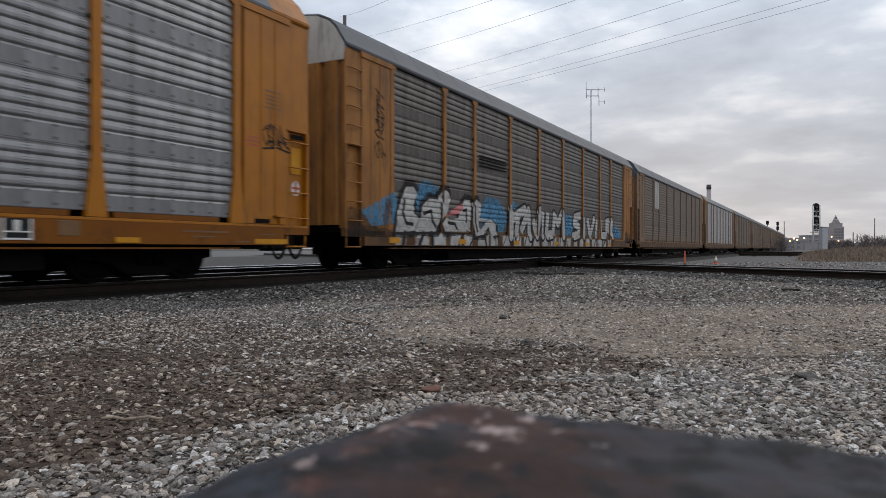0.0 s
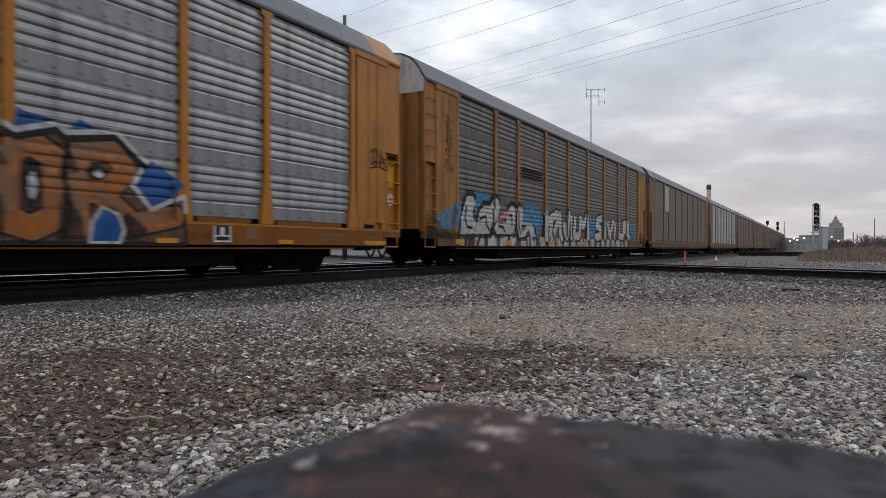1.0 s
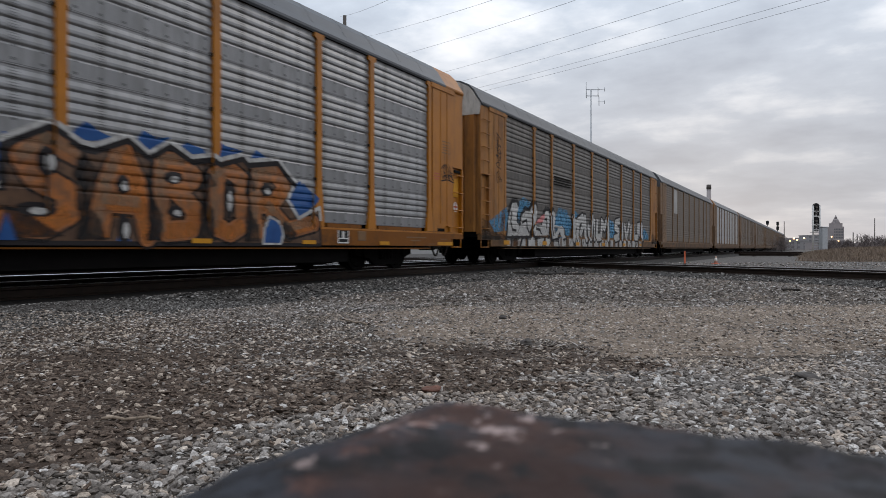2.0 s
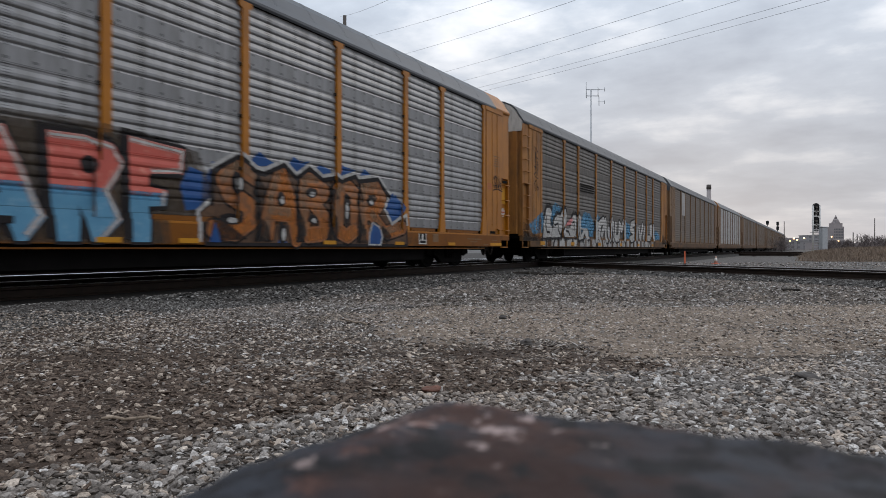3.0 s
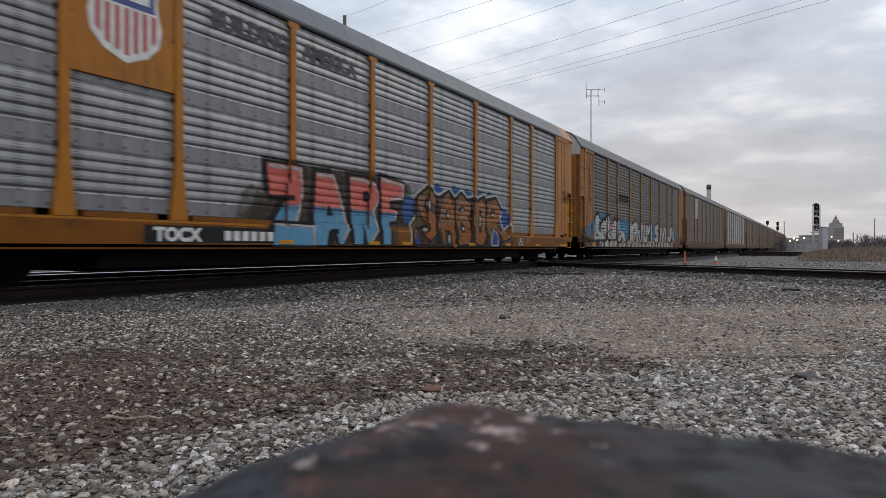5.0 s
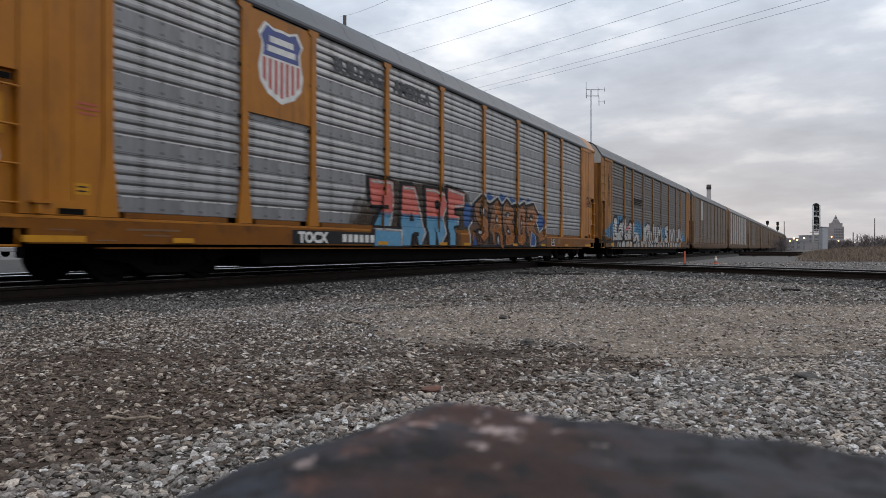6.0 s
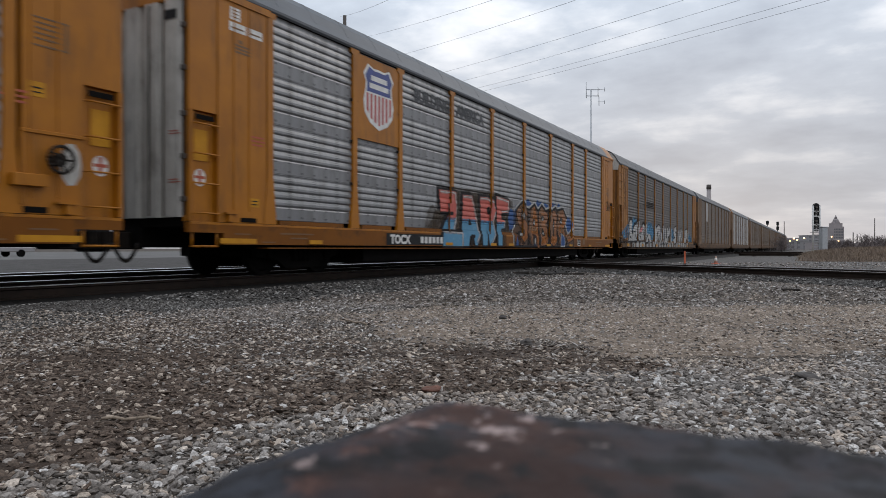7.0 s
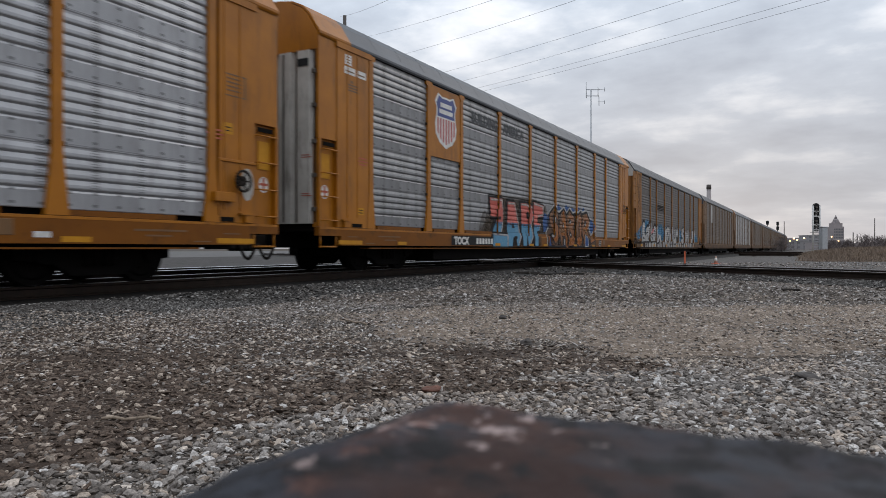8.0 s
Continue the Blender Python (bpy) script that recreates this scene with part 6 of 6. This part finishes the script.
def block(tx, f, w, h, mat, label, rows=2):
    b = thing("far_building", label, "building", turned(far(tx, f)), group="far buildings")
    wall = part("wall", boxes((-w / 2, w / 2, -6, 6, 0, h)), mat, b)
    part("roof", boxes((-w / 2 - 0.3, w / 2 + 0.3, -6.3, 6.3, h, h + 0.5)), M["concrete_far"], b)
    for i in range(rows):
        k = max(2, int(w / 4))
        for j in range(k):
            x = -w / 2 + w * (j + 0.5) / k
            z = h * (i + 0.35) / rows
            part("window", boxes((x - 0.8, x + 0.8, -6.1, -6.02, z, z + 1.2)), M["glass_far"], wall)


block(0.5488, 420, 22, 4.2, M["brick_far"], "low pale building in the haze")
block(0.5214, 520, 9, 10, M["concrete_far"], "pale block building in the haze", 4)
block(0.5070, 600, 20, 9, M["brick_far"], "low grey building in the haze")
block(0.4917, 500, 22, 6, M["concrete_far"], "low pale shed in the haze")
block(0.5762, 640, 40, 5, M["brick_far"], "long low building in the haze")
block(0.6124, 640, 34, 4.5, M["concrete_far"], "long low building in the haze")


def chimney():
    c = thing("smokestack", "tall grey smokestack behind the train", "smokestack", turned(far(0.3786, 400)))
    part("shaft", rod(bmesh.new(), (0, 0, 0), (0, 0, 34.5), 1.7, 1.15, 16), M["brick_far"], c)
    part("crown", rod(bmesh.new(), (0, 0, 34.5), (0, 0, 37), 1.35, 1.3, 16), M["pole"], c)


chimney()
for tx, f, z, mat, r in ((0.4997, 300, 5.0, "lamp_warm", 0.34), (0.5045, 300, 4.4, "lamp_warm", 0.35), (0.5536, 330, 6.2, "lamp_warm", 0.3), (0.5633, 340, 4.4, "lamp_warm", 0.3), (0.5142, 260, 4.6, "lamp_warm", 0.3), (0.4941, 330, 4.2, "lamp_warm", 0.3)):
    l = thing("street_lamp", "lit street lamp far across the yard", "street lamp", turned(far(tx, f)), group="far lamps")
    part("post", rod(bmesh.new(), (0, 0, 0), (0, 0, z), 0.07, seg=6), M["pole"], l)
    bm = bmesh.new()
    bmesh.ops.create_icosphere(bm, subdivisions=2, radius=r, matrix=Matrix.Translation((0, 0, z)))
    part("lamp", bm, M[mat], l, "glowing warm lamp")


M["faded_plastic"] = material("faded_plastic", (0.48, 0.30, 0.22), (0.36, 0.24, 0.18), 6, 0.6)


def marker():
    m = thing("marker_post", "thin orange plastic marker post by the crossing", "marker post", turned(far(0.3444, 32)))
    part("post", boxes((-0.035, 0.035, -0.012, 0.012, 0, 0.62), bevel=0.005), M["orange_plastic"], m)
    part("foot", rod(bmesh.new(), (0, 0, 0), (0, 0, 0.05), 0.12, 0.09, 12), M["black_paint"], m)
    c = thing("traffic_cone", "small faded orange and white cone on gravel", "traffic cone", turned(far(0.3887, 33)))
    part("base", boxes((-0.16, 0.16, -0.16, 0.16, 0, 0.03), bevel=0.01), M["orange_plastic"], c)
    part("cone", rod(bmesh.new(), (0, 0, 0.03), (0, 0, 0.36), 0.09, 0.025, 14), M["faded_plastic"], c)
    part("collar", rod(bmesh.new(), (0, 0, 0.14), (0, 0, 0.27), 0.075, 0.05, 14), M["white_paint"], c)


marker()
M["twig"] = material("bare_brush", (0.13, 0.105, 0.105), (0.17, 0.135, 0.12), 2, 0.9, island=0.4)
M["dry_grass"] = material("dry_grass", (0.235, 0.172, 0.122), (0.15, 0.110, 0.082), 0.6, 0.9, island=0.4)


def blades(name, label, category, spots, mat, h0, h1, width, kind, lean=0.35, seed=1):
    """Many thin upright blades or twigs, each a bent sliver."""
    rng = random.Random(seed)
    bm = bmesh.new()
    for x, y, z, s in spots:
        h = rng.uniform(h0, h1) * s
        a = rng.uniform(0, 6.28)
        w = width * rng.uniform(0.6, 1.4)
        dx, dy = math.cos(a) * w, math.sin(a) * w
        lx, ly = rng.gauss(0, lean) * h, rng.gauss(0, lean) * h
        v = [bm.verts.new(p) for p in ((x - dx, y - dy, z), (x + dx, y + dy, z), (x + dx * 0.7 + lx * 0.4, y + dy * 0.7 + ly * 0.4, z + h * 0.55), (x - dx * 0.7 + lx * 0.4, y - dy * 0.7 + ly * 0.4, z + h * 0.55), (x + lx, y + ly, z + h))]
        bm.faces.new(v[:4])
        bm.faces.new((v[3], v[2], v[4]))
    return bm


def bank(t, f):
    """Height of the low earth bank under the dry grass."""
    return 0.55 * min(1.0, max(0.0, (t - 0.485) / 0.10)) * min(1.0, max(0.0, (f - 40) / 16))


def build_bank():
    bm = bmesh.new()
    ts, fs = [0.508 + 0.02 * i for i in range(15)], [40.5 + 3 * i for i in range(15)]
    grid = {}
    for i, t in enumerate(ts):
        for j, f in enumerate(fs):
            p = far(t, f)
            z = bank(t, f) * (1 + 0.25 * noise.noise(Vector((p.x * 0.2, p.y * 0.2, 0)))) + 0.004
            grid[i, j] = bm.verts.new((p.x, p.y, z))
    for i in range(len(ts) - 1):
        for j in range(len(fs) - 1):
            bm.faces.new((grid[i, j], grid[i + 1, j], grid[i + 1, j + 1], grid[i, j + 1])).smooth = True
    bmesh.ops.recalc_face_normals(bm, faces=bm.faces[:])
    tagged(part("earth_bank", bm, M["bank"], None), "low earth bank under dry grass", "ground", kind="structure")


M["bank"] = material("dry_earth", (0.15, 0.118, 0.092), (0.10, 0.078, 0.062), 0.5, 0.95, 0, 0.05, 6, (0.19, 0.145, 0.105), 0.58, gloss=0.1)
build_bank()


def build_brush():
    rng = random.Random(11)
    spots = []
    for k in range(32000):
        f = rng.uniform(38, 75)
        t = rng.uniform(0.475, 0.72)
        if t < 0.50 + 0.05 * abs(math.sin(f * 0.7)) * 0.6:
            continue
        p = far(t, f)
        spots.append((p.x, p.y, bank(t, f) - 0.02, (0.55 + 0.55 * noise.noise(Vector((p.x * 0.25, p.y * 0.25, 0))) + 0.3) * min(1, 0.25 + (f - 38) / 9) * min(1, 0.2 + (t - 0.475) / 0.06)))
    tagged(part("dry_grass", blades("dry_grass", "", "", spots, M["dry_grass"], 0.10, 0.45, 0.018, "stuff"), M["dry_grass"], None), "tall dry tan grass along the yard's edge", "grass", kind="stuff")
    for t, f, h, w in ((0.482, 150, 3.6, 4.5), (0.575, 88, 1.8, 2.6), (0.602, 92, 2.5, 3.4), (0.632, 86, 2.2, 3.2), (0.555, 100, 1.9, 2.4), (0.618, 110, 2.6, 3.4), (0.648, 104, 2.4, 3)):
        b = thing("bush", "bare grey-brown leafless bush in dry grass", "bush", turned(far(t, f)), group="bushes")
        bm = bmesh.new()
        for i in range(9):
            a = i * 0.7
            rod(bm, (0, 0, 0), (math.cos(a) * w * 0.3, math.sin(a) * w * 0.3, h * 0.6), 0.05, 0.02, 5)
        part("stems", bm, M["twig"], b)
        spots = []
        for i in range(2600):
            a, r = rng.uniform(0, 6.28), abs(rng.gauss(0, 0.42)) * w * 0.7
            z = max(0.05, h * (0.78 - 0.8 * (r / w) ** 2) * rng.uniform(0.1, 1.0) * (1 + 0.25 * math.sin(a * 3)))
            spots.append((math.cos(a) * r, math.sin(a) * r, z, 1))
        part("crown", blades("crown", "", "", spots, M["twig"], 0.2, 0.55, 0.02, "", 0.8, 3), M["twig"], b, "tangle of thin bare twigs")


build_brush()


# light-coloured things parked beyond the far side of the train
def parked_trailer(y, long, h):
    t = thing("parked_trailer", "grey flatbed trailer parked beyond the tracks", "trailer", pose(-62, y, 0))
    part("bed", boxes((-1.2, 1.2, -long / 2, long / 2, 0.46, h), bevel=0.03), M["concrete_far"], t)
    for k in (-1, 1):
        for s in (-1, 1):
            w = part("wheel", rod(bmesh.new(), (s * 1.0, k * long * 0.35, 0.32), (s * 1.25, k * long * 0.35, 0.32), 0.32, seg=16), M["black"], t)


for y, long, h in ((34, 8, 0.80),):
    parked_trailer(y, long, h)


def rail_stack(tx, f, turn, label):
    r = thing("rail_stack", label, "rail stack", turned(far(tx, f), turn))
    for k, (x, z) in enumerate(((-0.4, 0.0), (-0.1, 0.0), (0.2, 0.0), (-0.22, 0.17), (0.1, 0.17))):
        bm = sweep([(px * 1.0 + x, pz + z + 0.05) for px, pz in RAIL_PROFILE], -2.6 + 0.3 * k, 2.4 + 0.2 * k)
        part("rail", bm, M["rail_side"], r)
    part("bearer", boxes((-0.7, 0.6, -1.6, -1.4, 0, 0.05)), M["tie"], r)
    part("bearer", boxes((-0.7, 0.6, 1.4, 1.6, 0, 0.05)), M["tie"], r)


rail_stack(0.468, 64, 60, "dark old rails stacked on the yard gravel")
rail_stack(0.486, 72, 70, "dark old rails stacked on the yard gravel")


# ---- everything that moves ----
def motions():
    def gone(t):
        return 3.53 * t - 0.0095 * t * t
    for i, car in enumerate(CARS):
        walk(car, [(t, pose(TRACK_X, FIRST_Y + i * PITCH + gone(t), CAR_Z)) for t in (0.0, 2.0, 4.0, 6.0, 8.0)])
    for w in WHEELS:
        x, y, z = w.location
        rows = []
        for k in range(54):
            t = 8.0 * k / 53
            rows.append((t, pose(x, y, z, -math.degrees(gone(t) / 0.42))))
        walk(w, rows)


motions()
